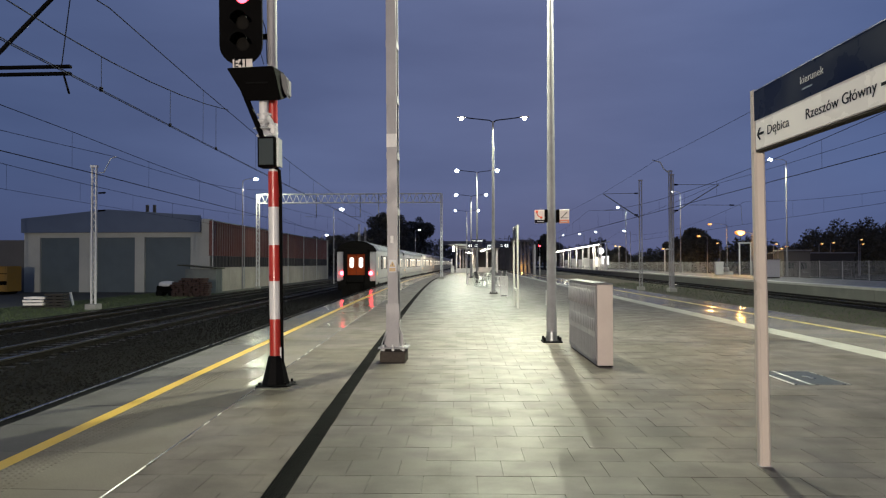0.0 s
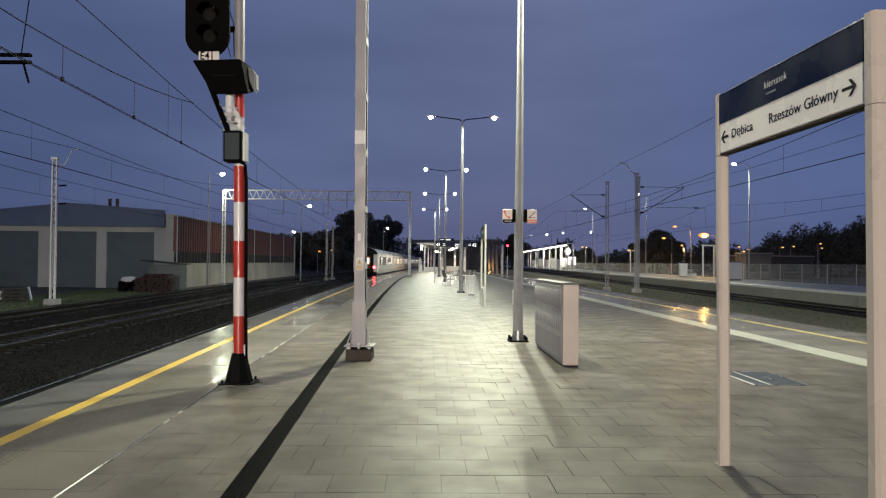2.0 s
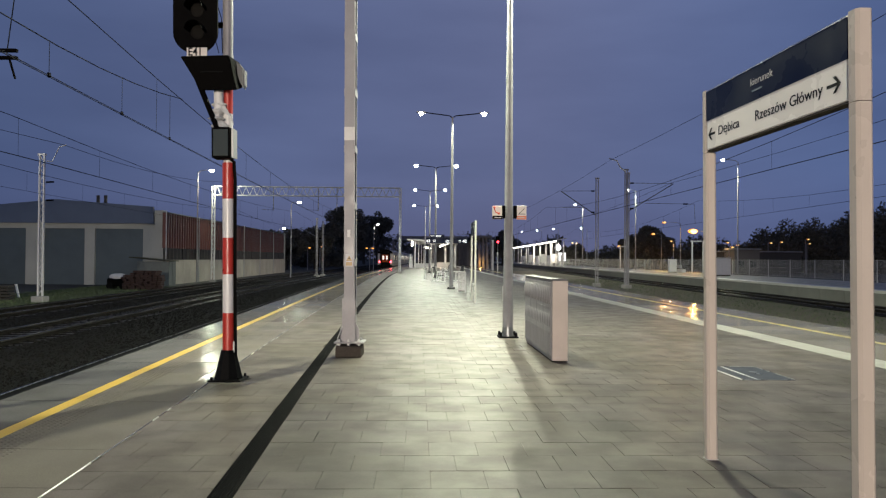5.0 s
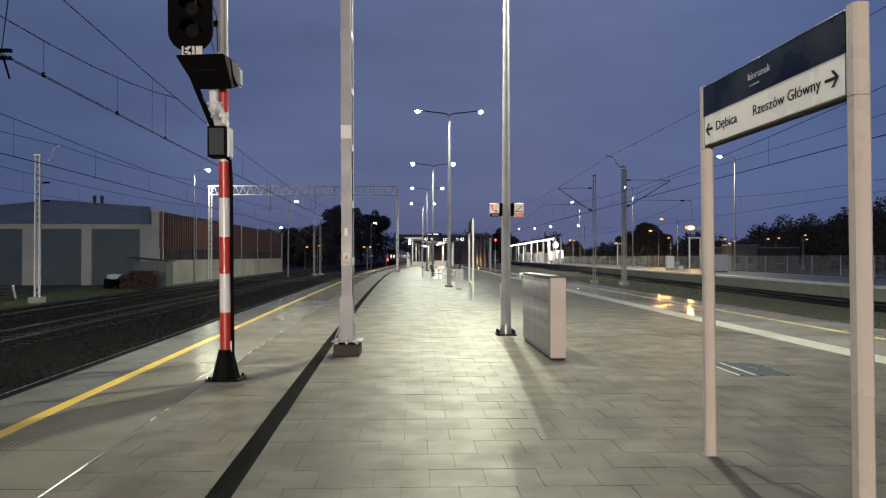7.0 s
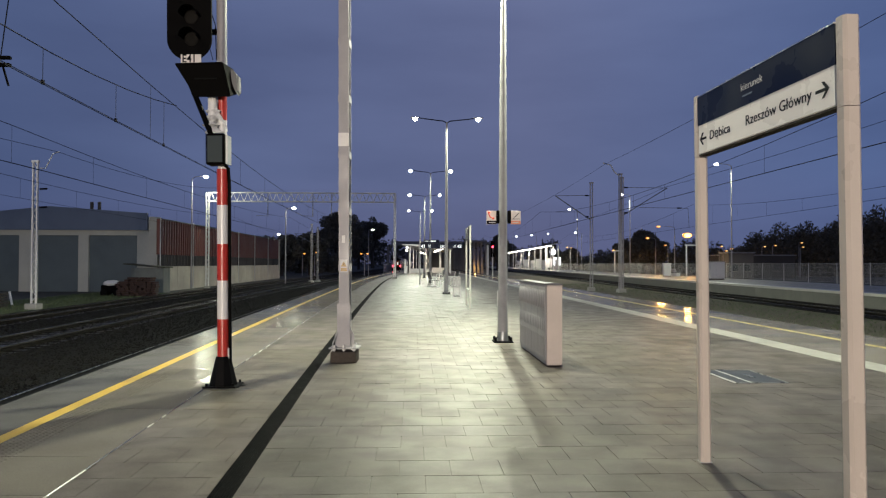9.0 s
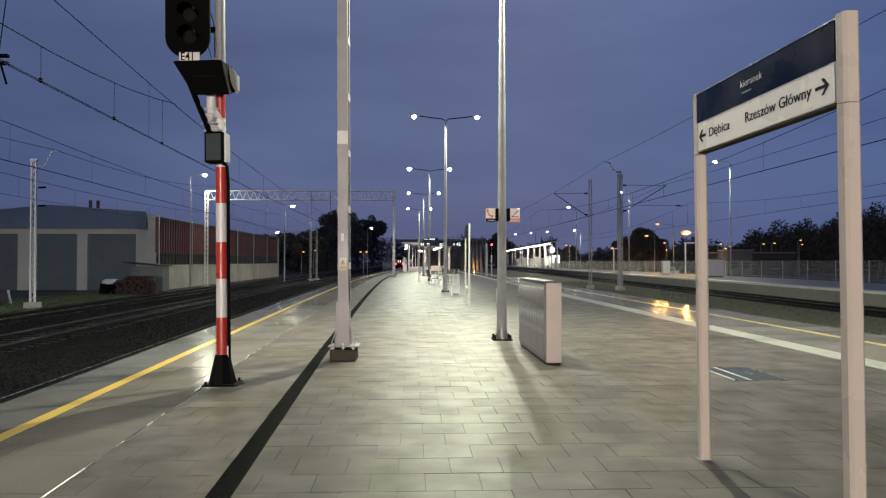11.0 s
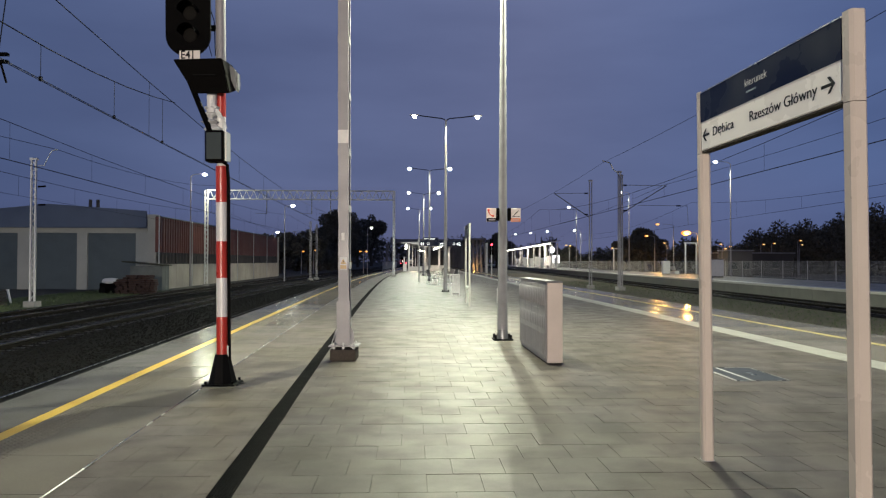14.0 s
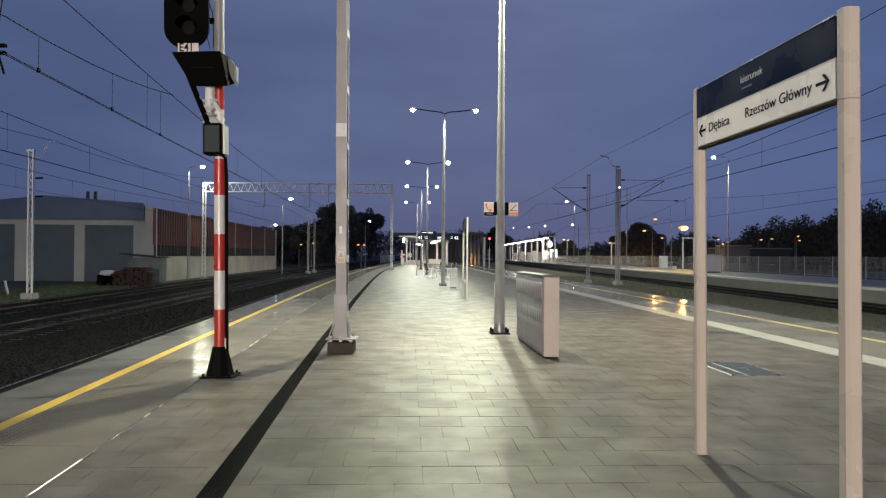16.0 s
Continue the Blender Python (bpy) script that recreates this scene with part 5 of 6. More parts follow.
def relay_hut():
    hb = thing("relay_cabinet", pose(29.05, 78, 0), "pale grey relay cabinet on the far platform", "cabinet")
    part("body", boxm(-0.75, 0.75, -0.4, 0.4, 0.1, 1.85, bevel=0.03), WHITE, hb)
    part("roof", boxm(-0.82, 0.82, -0.46, 0.46, 1.85, 1.95, bevel=0.02), CAB, hb)
    part("plinth", boxm(-0.7, 0.7, -0.36, 0.36, 0, 0.1), OLD_CONCRETE, hb)
    for x in (-0.36, 0.36):
        part("door", boxm(x - 0.34, x + 0.34, -0.425, -0.405, 0.2, 1.78), WHITE, hb)
    bs = thing("bench", pose(30.8, 97, 0, 0, 0, 90), "white bench on the far platform", "bench", "benches")
    for i in range(5):
        part("seat_slat", boxm(-1.0, 1.0, -0.24 + i * 0.095, -0.16 + i * 0.095, 0.43, 0.46), WHITE, bs)
    for i in range(4):
        part("back_slat", boxm(-1.0, 1.0, 0.25 + i * 0.03, 0.275 + i * 0.03, 0.56 + i * 0.12, 0.66 + i * 0.12), WHITE, bs)
    for s in (-0.9, 0.9):
        part("leg", boxm(s - 0.04, s + 0.04, -0.22, 0.34, 0, 0.44), WHITE, bs)
    vb = thing("vending_box", pose(29.7, 97.5, 0), "white upright box beside the bench", "box")
    part("body", boxm(-0.5, 0.5, -0.3, 0.3, 0.05, 1.75, bevel=0.03), WHITE, vb)
    part("base", boxm(-0.45, 0.45, -0.25, 0.25, 0, 0.05), DRAIN, vb)
    for x, y, h in ((32.2, 138, 4.2), (32.15, 97, 4.25)):
        hl = thing("sign_post", pose(x, y, 0), "white post with a flat lamp arm", "post")
        part("post", tubem((0, 0, 0), (0, 0, h), 0.11, seg=8), WHITE, hl)
        part("arm", boxm(-0.2, 1.6, -0.1, 0.1, h - 0.18, h), GREY, hl)
        if y < 100:
            part("post", tubem((1.42, 0, 0), (1.42, 0, h - 0.18), 0.08, seg=8), WHITE, hl)


relay_hut()


# ---------------------------------------------------------------- catenary masts and wires
def lattice_mast(x, y, h, arm=None, z0=GROUND_Z, group="masts", wide=0.12, dark=False, label=""):
    # paler paint where the lamps' brightness is put into the mast's colour
    m = MAST if dark else PALE_BAND
    ms = thing("catenary_mast", pose(x, y, z0), label or "galvanised lattice catenary mast on a concrete foot", "mast", group)
    part("foot", boxm(-0.32, 0.32, -0.35, 0.35, -0.1, 0.35, bevel=0.03), CONCRETE, ms, "concrete foot")
    for s in (-1, 1):
        part("chord", boxm(s * wide - 0.035, s * wide + 0.035, -0.06, 0.06, 0.35, h), m, ms)
    bm = bmesh.new()
    lattice(bm, (0, 0, 0.4), (0, 0, h), (wide, 0, 0), int(h / 0.7), 0.022)
    tagged(part("lacing", bm, m, ms), kind="stuff")
    part("cap", boxm(-wide - 0.07, wide + 0.07, -0.1, 0.1, h, h + 0.12), m, ms)
    if arm:
        s, reach, zr, zt = arm
        bm = bmesh.new()
        tube(bm, (s * wide, 0, zr), (s * reach, 0, zt), 0.045, seg=6)
        tube(bm, (s * wide, 0, zt + 0.05), (s * reach, 0, zt), 0.025, seg=6)
        part("cantilever", bm, STEEL, ms, "dark angled cantilever arm")
        for zz, f in ((zr, 0.12), (zt + 0.03, 0.12)):
            p = Vector((s * reach * f, 0, zz + (zt - zr) * f * (1 if zz == zr else 0)))
            part("insulator", tubem(p - Vector((0.16, 0, 0)), p + Vector((0.16, 0, 0)), 0.07, seg=8), BLACK, ms, "dark ribbed insulator")
    return ms


lm = lattice_mast(-22.4, 39.8, 8.05)
bm = bmesh.new()
polyline(bm, [(0.25, 0, 7.75), (0.55, 0, 7.75), (0.95, 0, 8.55), (1.3, 0, 8.65)], 0.03, 6)
part("horn", bm, GALV, lm)
for z in (5.6, 6.6):
    part("insulator", tubem((0.25, 0, z), (0.65, 0, z + 0.02), 0.05, seg=8), BLACK, lm)
am = lattice_mast(16.1, 66.8, 10.8, (1, 4.3, 7.0, 9.6), dark=True, label="grey lattice catenary mast on the grass between tracks")
part("steady_arm", tubem((1.7, 0, 7.8), (6.2, 0, 7.75), 0.022, seg=6), STEEL, am)
part("drop_rod", tubem((6.2, 0, 7.75), (6.3, 0, 5.99), 0.018, seg=6), STEEL, am)
part("insulator", tubem((5.2, 0, 7.76), (5.6, 0, 7.76), 0.06, seg=8), BLACK, am, "dark ribbed insulator")
rm = lattice_mast(14.2, 70.5, 10.4, (-1, 3.5, 6.9, 9.2), dark=True, label="grey lattice catenary mast on the grass between tracks")
part("steady_arm", tubem((-3.4, 0, 7.62), (-1.2, 0, 7.65), 0.022, seg=6), STEEL, rm)
bm = bmesh.new()
polyline(bm, [(-0.2, 0, 10.6), (-0.7, 0, 11.0), (-1.0, 0, 11.6), (-1.7, 0, 11.8)], 0.05, 6)
hn = part("horn", bm, GALV, lattice_mast(16.1, 66.2, 10.4, group="masts", dark=True, label="grey lattice catenary mast on the grass between tracks"))
lattice_mast(-17.3, 95, 7.6, wide=0.08, dark=True)
lattice_mast(-17.2, 99, 7.4, (-1, 3.2, 5.0, 6.6), wide=0.08, dark=True)


def gantry():
    g = thing("catenary_gantry", pose(0, 0, 0), "galvanised lattice portal gantry spanning the tracks", "gantry")
    a, b = Vector((-24.38, 75, 0)), Vector((-5.13, 75.4, 0))
    along = (b - a).normalized()
    for p, z0, wide in ((a, GROUND_Z, 0.14), (b, 0.0, 0.08)):
        part("foot", boxm(p.x - 0.26, p.x + 0.26, p.y - 0.26, p.y + 0.26, z0 - 0.05, z0 + 0.22), CONCRETE, g)
        for s in (-1, 1):
            q = p + along * (s * wide)
            # left leg in white: the lamp's brightness on it put into its colour
            part("leg_chord", tubem((q.x, q.y, z0 + 0.2), (q.x, q.y, 8.84), 0.075 if z0 < 0 else 0.055, seg=6), WHITE if z0 < 0 else GANTRY, g)
        bm = bmesh.new()
        lattice(bm, (p.x, p.y, z0 + 0.3), (p.x, p.y, 8.8), along * wide, 10, 0.03)
        tagged(part("leg_lacing", bm, GANTRY, g), kind="stuff")
    for z in (7.93, 8.84):
        part("beam_chord", tubem((a.x, a.y, z), (b.x, b.y, z), 0.075, seg=6), GANTRY, g)
    for i in range(26):
        bm = bmesh.new()
        lattice(bm, a.lerp(b, i / 26) + Vector((0, 0, 8.385)), a.lerp(b, (i + 1) / 26) + Vector((0, 0, 8.385)), (0, 0, 0.45), 1, 0.035)
        part("beam_lacing", bm, GANTRY, g)
    for f, off in ((0.32, 0), (0.56, 0), (0.66, 0)):
        p = a.lerp(b, f)
        # drop arms in darker steel to hold down the lamp light on them
        bm = tubem((p.x, p.y, 6.4), (p.x, p.y, 8.8), 0.045, seg=6)
        tube(bm, (p.x, p.y, 6.45), (p.x - 1.2, p.y, 6.5), 0.022, seg=6)
        part("drop_arm", bm, STEEL, g)


gantry()


def overhead_wires(path, label, spans, sag=(5.55, 6.35), contact=4.74, twin=True):
    """Contact wire with a sagging messenger and droppers; spans: the supports along y."""
    ow = thing("overhead_wire", Matrix(), label, "overhead wire", "overhead wires")
    for dx in ((-0.025, 0.025) if twin else (0,)):
        bm = bmesh.new()
        ys = stations(spans[0], spans[-1], 6)
        polyline(bm, [(path(y) + dx, y, contact) for y in ys], 0.008, 5)
        part("contact_wire", bm, WIRE, ow)
    lo, hi = sag
    for y0, y1 in zip(spans, spans[1:]):
        n = 12
        pts = []
        for i in range(n + 1):
            f = i / n
            y = y0 + (y1 - y0) * f
            pts.append((path(y), y, lo + (hi - lo) * (2 * f - 1) ** 2))
        bm = bmesh.new()
        polyline(bm, pts, 0.011, 5)
        part("messenger_wire", bm, WIRE, ow)
        for p in pts[1:-1]:
            part("dropper", tubem((p[0], p[1], contact), p, 0.005, seg=4), WIRE, ow)
    return ow


overhead_wires(TRACKS[0][0], "dark contact and messenger wires over the platform track", (-30, 13, 78, 140, 200))
overhead_wires(lambda y: TRACKS[1][0](y) + 0.1 - 0.45 * max(0.0, min(1.0, (21 - y) / 8)), "dark contact and messenger wires over the middle track", (-60, 4, 76, 140, 200), contact=4.62)
overhead_wires(TRACKS[2][0], "dark contact and messenger wires over the outer track", (-60, 4, 72, 140, 200), (5.3, 6.2), 4.45, twin=False)
overhead_wires(TRACKS[3][0], "dark contact and messenger wires over the hidden track", (-30, 10, 70, 130, 200), (5.4, 6.6))
overhead_wires(TRACKS[4][0], "dark contact and messenger wires beside the far platform", (-30, 5, 66, 130, 200), (5.6, 7.0), 5.0)


def second_messenger():
    """The messenger of the next span, which rises to meet the platform track's wire, with its droppers."""
    ow = thing("overhead_wire", Matrix(), "dark sagging messenger wire with droppers over the platform track", "overhead wire", "overhead wires")
    path = TRACKS[0][0]

    def at(y):
        return (path(y), y, 5.32 + 0.0074 * (y - 10.6) ** 2)
    bm = bmesh.new()
    polyline(bm, [at(-6 + i * 1.9) for i in range(15)], 0.011, 5)
    part("messenger_wire", bm, WIRE, ow)
    for y in (2.4, 5.8, 9.2, 12.7, 16.1, 19.5):
        part("dropper", tubem((path(y), y, 4.75), at(y), 0.006, seg=4), WIRE, ow)
        part("clamp", boxm(path(y) - 0.02, path(y) + 0.02, y - 0.03, y + 0.03, 4.72, 4.80), WIRE, ow)


second_messenger()


def feeder(pts, label):
    fw = thing("feeder_cable", Matrix(), label, "cable", "feeder cables")
    for a, b in zip(pts, pts[1:]):
        bm = bmesh.new()
        a, b = Vector(a), Vector(b)
        n = 10
        ps = [a.lerp(b, i / n) - Vector((0, 0, 0.5 * (1 - (2 * i / n - 1) ** 2))) for i in range(n + 1)]
        polyline(bm, ps, 0.014, 5)
        part("cable", bm, WIRE, fw)


feeder([(-24.0, -20, 8.4), (-21.2, 39.8, 7.65), (-23.5, 75, 9.3)], "dark feeder cable along the goods side masts")
feeder([(17.0, -5, 11.6), (14.6, 66.3, 10.7), (9.5, 130, 9.0)], "dark feeder cable over the grass between tracks")
feeder([(22.4, -5, 9.5), (20.3, 66.8, 8.7), (19, 130, 8.0)], "dark feeder cable near the far platform")


def bracket():
    br = thing("catenary_bracket", pose(-9.14, 14.8, 0.05), "dark horizontal steel bracket holding the wires", "bracket")
    for z in (5.55, 5.70):
        part("bar", boxm(-4.2, 0.25, -0.05, 0.05, z, z + 0.06), BLACK, br)
    part("steady_arm", tubem((0.1, 0, 5.55), (0.1, 0.2, 5.2), 0.025, seg=6), BLACK, br)
    part("cantilever_tube", tubem((-4.1, 0, 3.35), (0.5, 0, 7.85), 0.045, seg=8), BLACK, br, "thick dark inclined tube")
    part("hanger", tubem((0.05, 0, 5.75), (0.2, 0.1, 7.5), 0.012, seg=5), BLACK, br)
    part("mast_post", boxm(-4.3, -4.05, -0.12, 0.12, GROUND_Z - 0.06, 7.5), GALV, br)


bracket()


def right_signal():
    rs = thing("railway_signal", pose(7.4, 112, 0), "slender railway signal post with a red light", "railway signal")
    part("post", tubem((0, 0, -1), (0, 0, 4.3), 0.09, seg=8), GALV, rs)
    part("head", boxm(-0.3, 0.3, -0.08, 0.08, 2.6, 5.1, bevel=0.05), BLACK, rs)
    part("lit_lens", tubem((0, -0.14, 4.2), (0, -0.07, 4.2), 0.15, seg=14), RED_GLOW, rs, "lit red lens")
    part("lower_lens", tubem((0, -0.12, 3.3), (0, -0.07, 3.3), 0.12, seg=10), LENS_DARK, rs, "dark lens")
    rp = thing("post", pose(7.0, 118, 0), "slender white marker post", "post")
    part("shaft", boxm(-0.16, 0.16, -0.16, 0.16, -1, 4.6), GREY, rp)


right_signal()


# ---------------------------------------------------------------- goods side: hall, screen wall, clutter
def goods_hall():
    y = 64.5
    gh = thing("goods_hall", pose(0, 0, 0), "pale plaster goods hall with blue fascia and grey doors", "hall")
    z0 = GROUND_Z
    xs = [-42.9, -41.4, -37.65, -36.05, -32.4, -31.5, -27.2, -25.4]
    for a, b in ((xs[0], xs[1]), (xs[2], xs[3]), (xs[4], xs[5]), (xs[6], xs[7])):
        part("pillar", boxm(a, b, y, y + 0.5, z0 - 0.1, 4.0), HALL_WALL, gh)
    part("lintel", boxm(xs[0], -26.2, y + 0.002, y + 0.5, 4.0, 4.6), HALL_WALL, gh)
    for a, b in ((xs[1], xs[2]), (xs[3], xs[4]), (xs[5], xs[6])):
        d = part("roller_door", boxm(a, b, y + 0.25, y + 0.32, z0, 4.0), HALL_DOOR, gh, "grey roller door, closed")
        for k in range(20):
            part("door_slat", boxm(a, b, y + 0.225, y + 0.249, z0 + 0.02 + k * 0.249, z0 + 0.24 + k * 0.249), HALL_DOOR, d)
    bm = bmesh.new()
    prism(bm, [(-43.0, 4.45), (-26.2, 4.45), (-26.2, 5.95), (-34.8, 6.55), (-43.0, 5.75)], "y", y - 0.35, y - 0.05)
    part("fascia", bm, FASCIA, gh, "blue-grey sheet fascia")
    bm = bmesh.new()
    prism(bm, [(-43.0, 5.70), (-27.0, 5.75), (-34.8, 6.5)], "y", y, y + 22)
    part("roof", bm, FASCIA, gh)
    part("corner_wall", boxm(-26.15, -25.38, y - 0.05, y + 0.45, 4.004, 5.65), HALL_WALL, gh)
    part("body", boxm(-42.9, -27.2, y + 0.5, y + 20, z0, 5.6), HALL_WALL, gh)
    for x in (-32.7, -32.0):
        part("roof_vent", tubem((x, y + 3, 6.2), (x, y + 3, 7.2), 0.16, seg=8), DIM_PLASTER, gh)
    part("annex", boxm(-50, -43.1, y + 3, y + 12, z0, 3.9), DARK_BUILD, gh, "low dark annex")


goods_hall()


def screen_wall():
    """Long trackside wall: concrete plinth, glazed strip, ribbed red-brown sheet above."""
    a, b = Vector((-25.3, 64.3, 0)), Vector((-28.3, 124.0, 0))
    along = (b - a).normalized()
    m = Matrix(((along.y, along.x, 0, a.x), (-along.x, along.y, 0, a.y), (0, 0, 1, 0), (0, 0, 0, 1)))
    sw = thing("screen_wall", m, "long wall of red-brown ribbed sheet over pale concrete", "wall")
    ln = (b - a).length
    n = 12
    w = ln / n
    for i in range(n):
        y0 = i * w
        part("concrete_panel", boxm(0, 0.2, y0 + 0.03, y0 + w - 0.03, GROUND_Z - 0.05, 1.25, bevel=0.02), PANEL, sw, "pale stained concrete panel")
        part("glass_pane", boxm(0.08, 0.12, y0 + 0.08, y0 + w - 0.08, 1.3, 2.3), LENS_DARK, sw, "dark glass strip")
        for q in range(5):
            part("mullion", boxm(0.121, 0.16, y0 + 0.3 + q * w / 5, y0 + 0.36 + q * w / 5, 1.26, 2.31), DARK_BUILD, sw)
        bm = bmesh.new()
        k = 7
        for j in range(k):
            yy = y0 + 0.04 + j * (w - 0.08) / k
            s = (w - 0.08) / k
            prism(bm, [(-0.12, yy), (-0.12, yy + s), (-0.06, yy + s), (-0.06, yy + s * 0.6), (0.14, yy + s * 0.5), (0.14, yy + s * 0.12), (-0.06, yy)], "z", 2.32, 5.45)
        part("ribbed_sheet", bm, RUST_RED, sw, "red-brown ribbed sheet")
        if i % 2 == 0:
            part("post", boxm(0.20, 0.27, y0 - 0.04, y0 + 0.04, GROUND_Z, 5.6), GALV, sw, "slender galvanised post")
    part("cap_rail", boxm(-0.05, 0.2, 0, ln, 5.45, 5.53), DARK_BUILD, sw)
    part("end_post", boxm(-0.1, 0.3, ln, ln + 0.2, GROUND_Z, 5.6), HALL_WALL, sw)
    part("backing", boxm(-6, -0.25, 2.5, ln, GROUND_Z, 5.3), DARK_BUILD, sw)


screen_wall()


def clutter():
    sh = thing("lean_to_shed", pose(-23.95, 63.0, GROUND_Z, 0, 0, 6), "small grey sheet lean-to shed against the wall", "shed")
    part("wall", boxm(-2.6, 0.0, -1.2, -1.1, 0, 2.14), SHEET, sh)
    part("wall", boxm(-0.1, 0.0, -1.1, 1.0, 0, 2.14), SHEET, sh)
    bm = bmesh.new()
    prism(bm, [(-3.2, 2.44), (0.2, 2.14), (0.2, 2.22), (-3.2, 2.53)], "y", -1.5, 1.2)
    part("roof", bm, MOSS, sh, "mossy sloping roof")
    for k in range(5):
        part("seam", boxm(-0.0, 0.02, -1.1 + k * 0.5, -1.06 + k * 0.5, 0, 2.12), SHEET, sh)
    bp = thing("brick_stack", pose(-23.5, 56.0, GROUND_Z), "loose stack of old dark red bricks", "brick stack")
    for layer in range(9):
        for i in range(9):
            if layer > 6 and (i < 2 or i > 7):
                continue
            x = -1.35 + i * 0.33 + random.uniform(-0.03, 0.03)
            bm = boxm(-0.15, 0.15, -0.4, 0.4, 0, 0.15, bevel=0.01)
            ob = part("brick", bm, BRICKS, bp)
            ob.matrix_local = pose(x + random.uniform(-0.05, 0.05), random.uniform(-0.14, 0.14), layer * 0.165, 0, 0, random.uniform(-14, 14))
    wc = thing("covered_machine", pose(-25.75, 56.6, GROUND_Z), "small dark machine under a white sheet", "machine")
    part("body", boxm(-0.75, 0.75, -0.4, 0.4, 0.25, 0.85, bevel=0.08), BLACK, wc)
    bm = bmesh.new()
    bmesh.ops.create_icosphere(bm, subdivisions=3, radius=1, matrix=Matrix.Translation((0, 0, 0.95)) @ Matrix.Diagonal((0.72, 0.42, 0.28, 1)))
    for v in bm.verts:
        v.co += 0.05 * noise.noise_vector(v.co * 3)
    part("sheet", bm, WHITE, wc, "crumpled white sheet")
    for x in (-0.5, 0.5):
        part("wheel", tubem((x, -0.45, 0.26), (x, 0.45, 0.26), 0.26, seg=14), RUBBER, wc)
    yc = thing("yellow_wagon", pose(-42.75, 60.0, GROUND_Z), "yellow works wagon with a dark stripe", "wagon")
    part("body", boxm(-4.9, 1.98, -1.0, 1.0, 0.25, 2.42, bevel=0.05), YELLOW_BODY, yc)
    part("stripe", boxm(-4.92, 2.0, -1.015, -1.002, 0.83, 1.16), BLACK, yc)
    part("ledge", boxm(-4.9, 2.0, -1.03, -1.017, 1.75, 1.81), BLACK, yc)
    for x in (-3.7, -2.2, 0.2, 1.4):
        part("wheel", tubem((x, -0.9, 0.3), (x, 0.9, 0.3), 0.3, seg=14), COACH_DARK, yc)
    for i, (x, y, n) in enumerate(((-23.65, 38.6, 4), (-22.55, 38.9, 5))):
        st = thing("plank_stack", pose(x - 2.9, y + 2.4, GROUND_Z, 0, 0, 5), "stack of pale and dark planks beside the track" if i == 0 else "stack of dark old sleepers beside the track", "plank stack", "stacks")
        for k in range(n):
            ob = part("plank", boxm(-0.56, 0.56, -0.35, 0.35, 0, 0.13, bevel=0.008), SIGN_WHITE if i == 0 and k > 0 else OLD_SLEEPER, st)
            ob.matrix_local = pose(random.uniform(-0.06, 0.06), 0, 0.02 + k * 0.18, 0, 0, random.uniform(-4, 4))
        part("bearer", boxm(-0.5, -0.4, -0.35, 0.35, 0, 0.02), OLD_SLEEPER, st)
        part("spacer", boxm(-0.1, 0.1, -0.3, 0.3, 0.0, 0.18 * n - 0.05), OLD_SLEEPER, st)
    wp = thing("marker_post", pose(-25.75, 43.5, GROUND_Z, 0, -13, 0), "leaning white marker post beside the track", "post")
    part("shaft", boxm(-0.05, 0.05, -0.05, 0.05, 0, 0.82, bevel=0.01), WHITE, wp)
    part("cap", boxm(-0.06, 0.06, -0.06, 0.06, 0.82, 0.86), WHITE, wp)


clutter()


# ---------------------------------------------------------------- trees and distance
def leaf_cloud(lobes, count, size, seed):
    rnd = np.random.RandomState(seed)
    v, f = [], []
    vol = np.array([a * b * c for _, (a, b, c) in lobes])
    pick = rnd.choice(len(lobes), count, p=vol / vol.sum())
    for k in pick:
        (cx, cy, cz), (a, b, c) = lobes[k]
        d = rnd.normal(size=3)
        d /= np.linalg.norm(d)
        r = rnd.uniform(0.35, 1.06) ** 0.6
        p = np.array((cx, cy, cz)) + d * r * np.array((a, b, c))
        u, w = rnd.normal(size=3), rnd.normal(size=3)
        s = size * rnd.uniform(0.5, 1.3)
        u, w = u / np.linalg.norm(u) * s, w / np.linalg.norm(w) * s
        i = len(v)
        v += [tuple(p - u), tuple(p + w * 0.6), tuple(p + u), tuple(p - w * 0.6)]
        f.append((i, i + 1, i + 2, i + 3))
    return v, f


def tree(x, y, h, w, seed, leaves=12000, z0=GROUND_Z):
    rnd = random.Random(seed)
    tr = thing("tree", pose(x, y, z0), "dark leafy tree against the dusk sky", "tree", "trees")
    bm = bmesh.new()
    tube(bm, (0, 0, 0), (0, 0, h * 0.45), w * 0.05, w * 0.035, seg=8)
    lobes = []
    for i in range(17):
        a, r = rnd.uniform(0, 6.283), rnd.uniform(0.1, 0.36) * w
        z = h * rnd.uniform(0.34, 0.86)
        r *= 1.15 - 0.75 * abs(z / h - 0.5)
        p = (math.cos(a) * r, math.sin(a) * r, z)
        s = w * rnd.uniform(0.13, 0.23)
        lobes.append((p, (s, s, s * 0.85)))
        tube(bm, (0, 0, h * rnd.uniform(0.25, 0.45)), p, w * 0.02, w * 0.006, seg=5)
    lobes.append(((0, 0, h * 0.9), (w * 0.12, w * 0.12, h * 0.1)))
    part("trunk", bm, BARK, tr)
    v, f = leaf_cloud(lobes, leaves, max(0.16, w * 0.030), seed)
    mesh_part("crown", v, f, LEAF, tr)


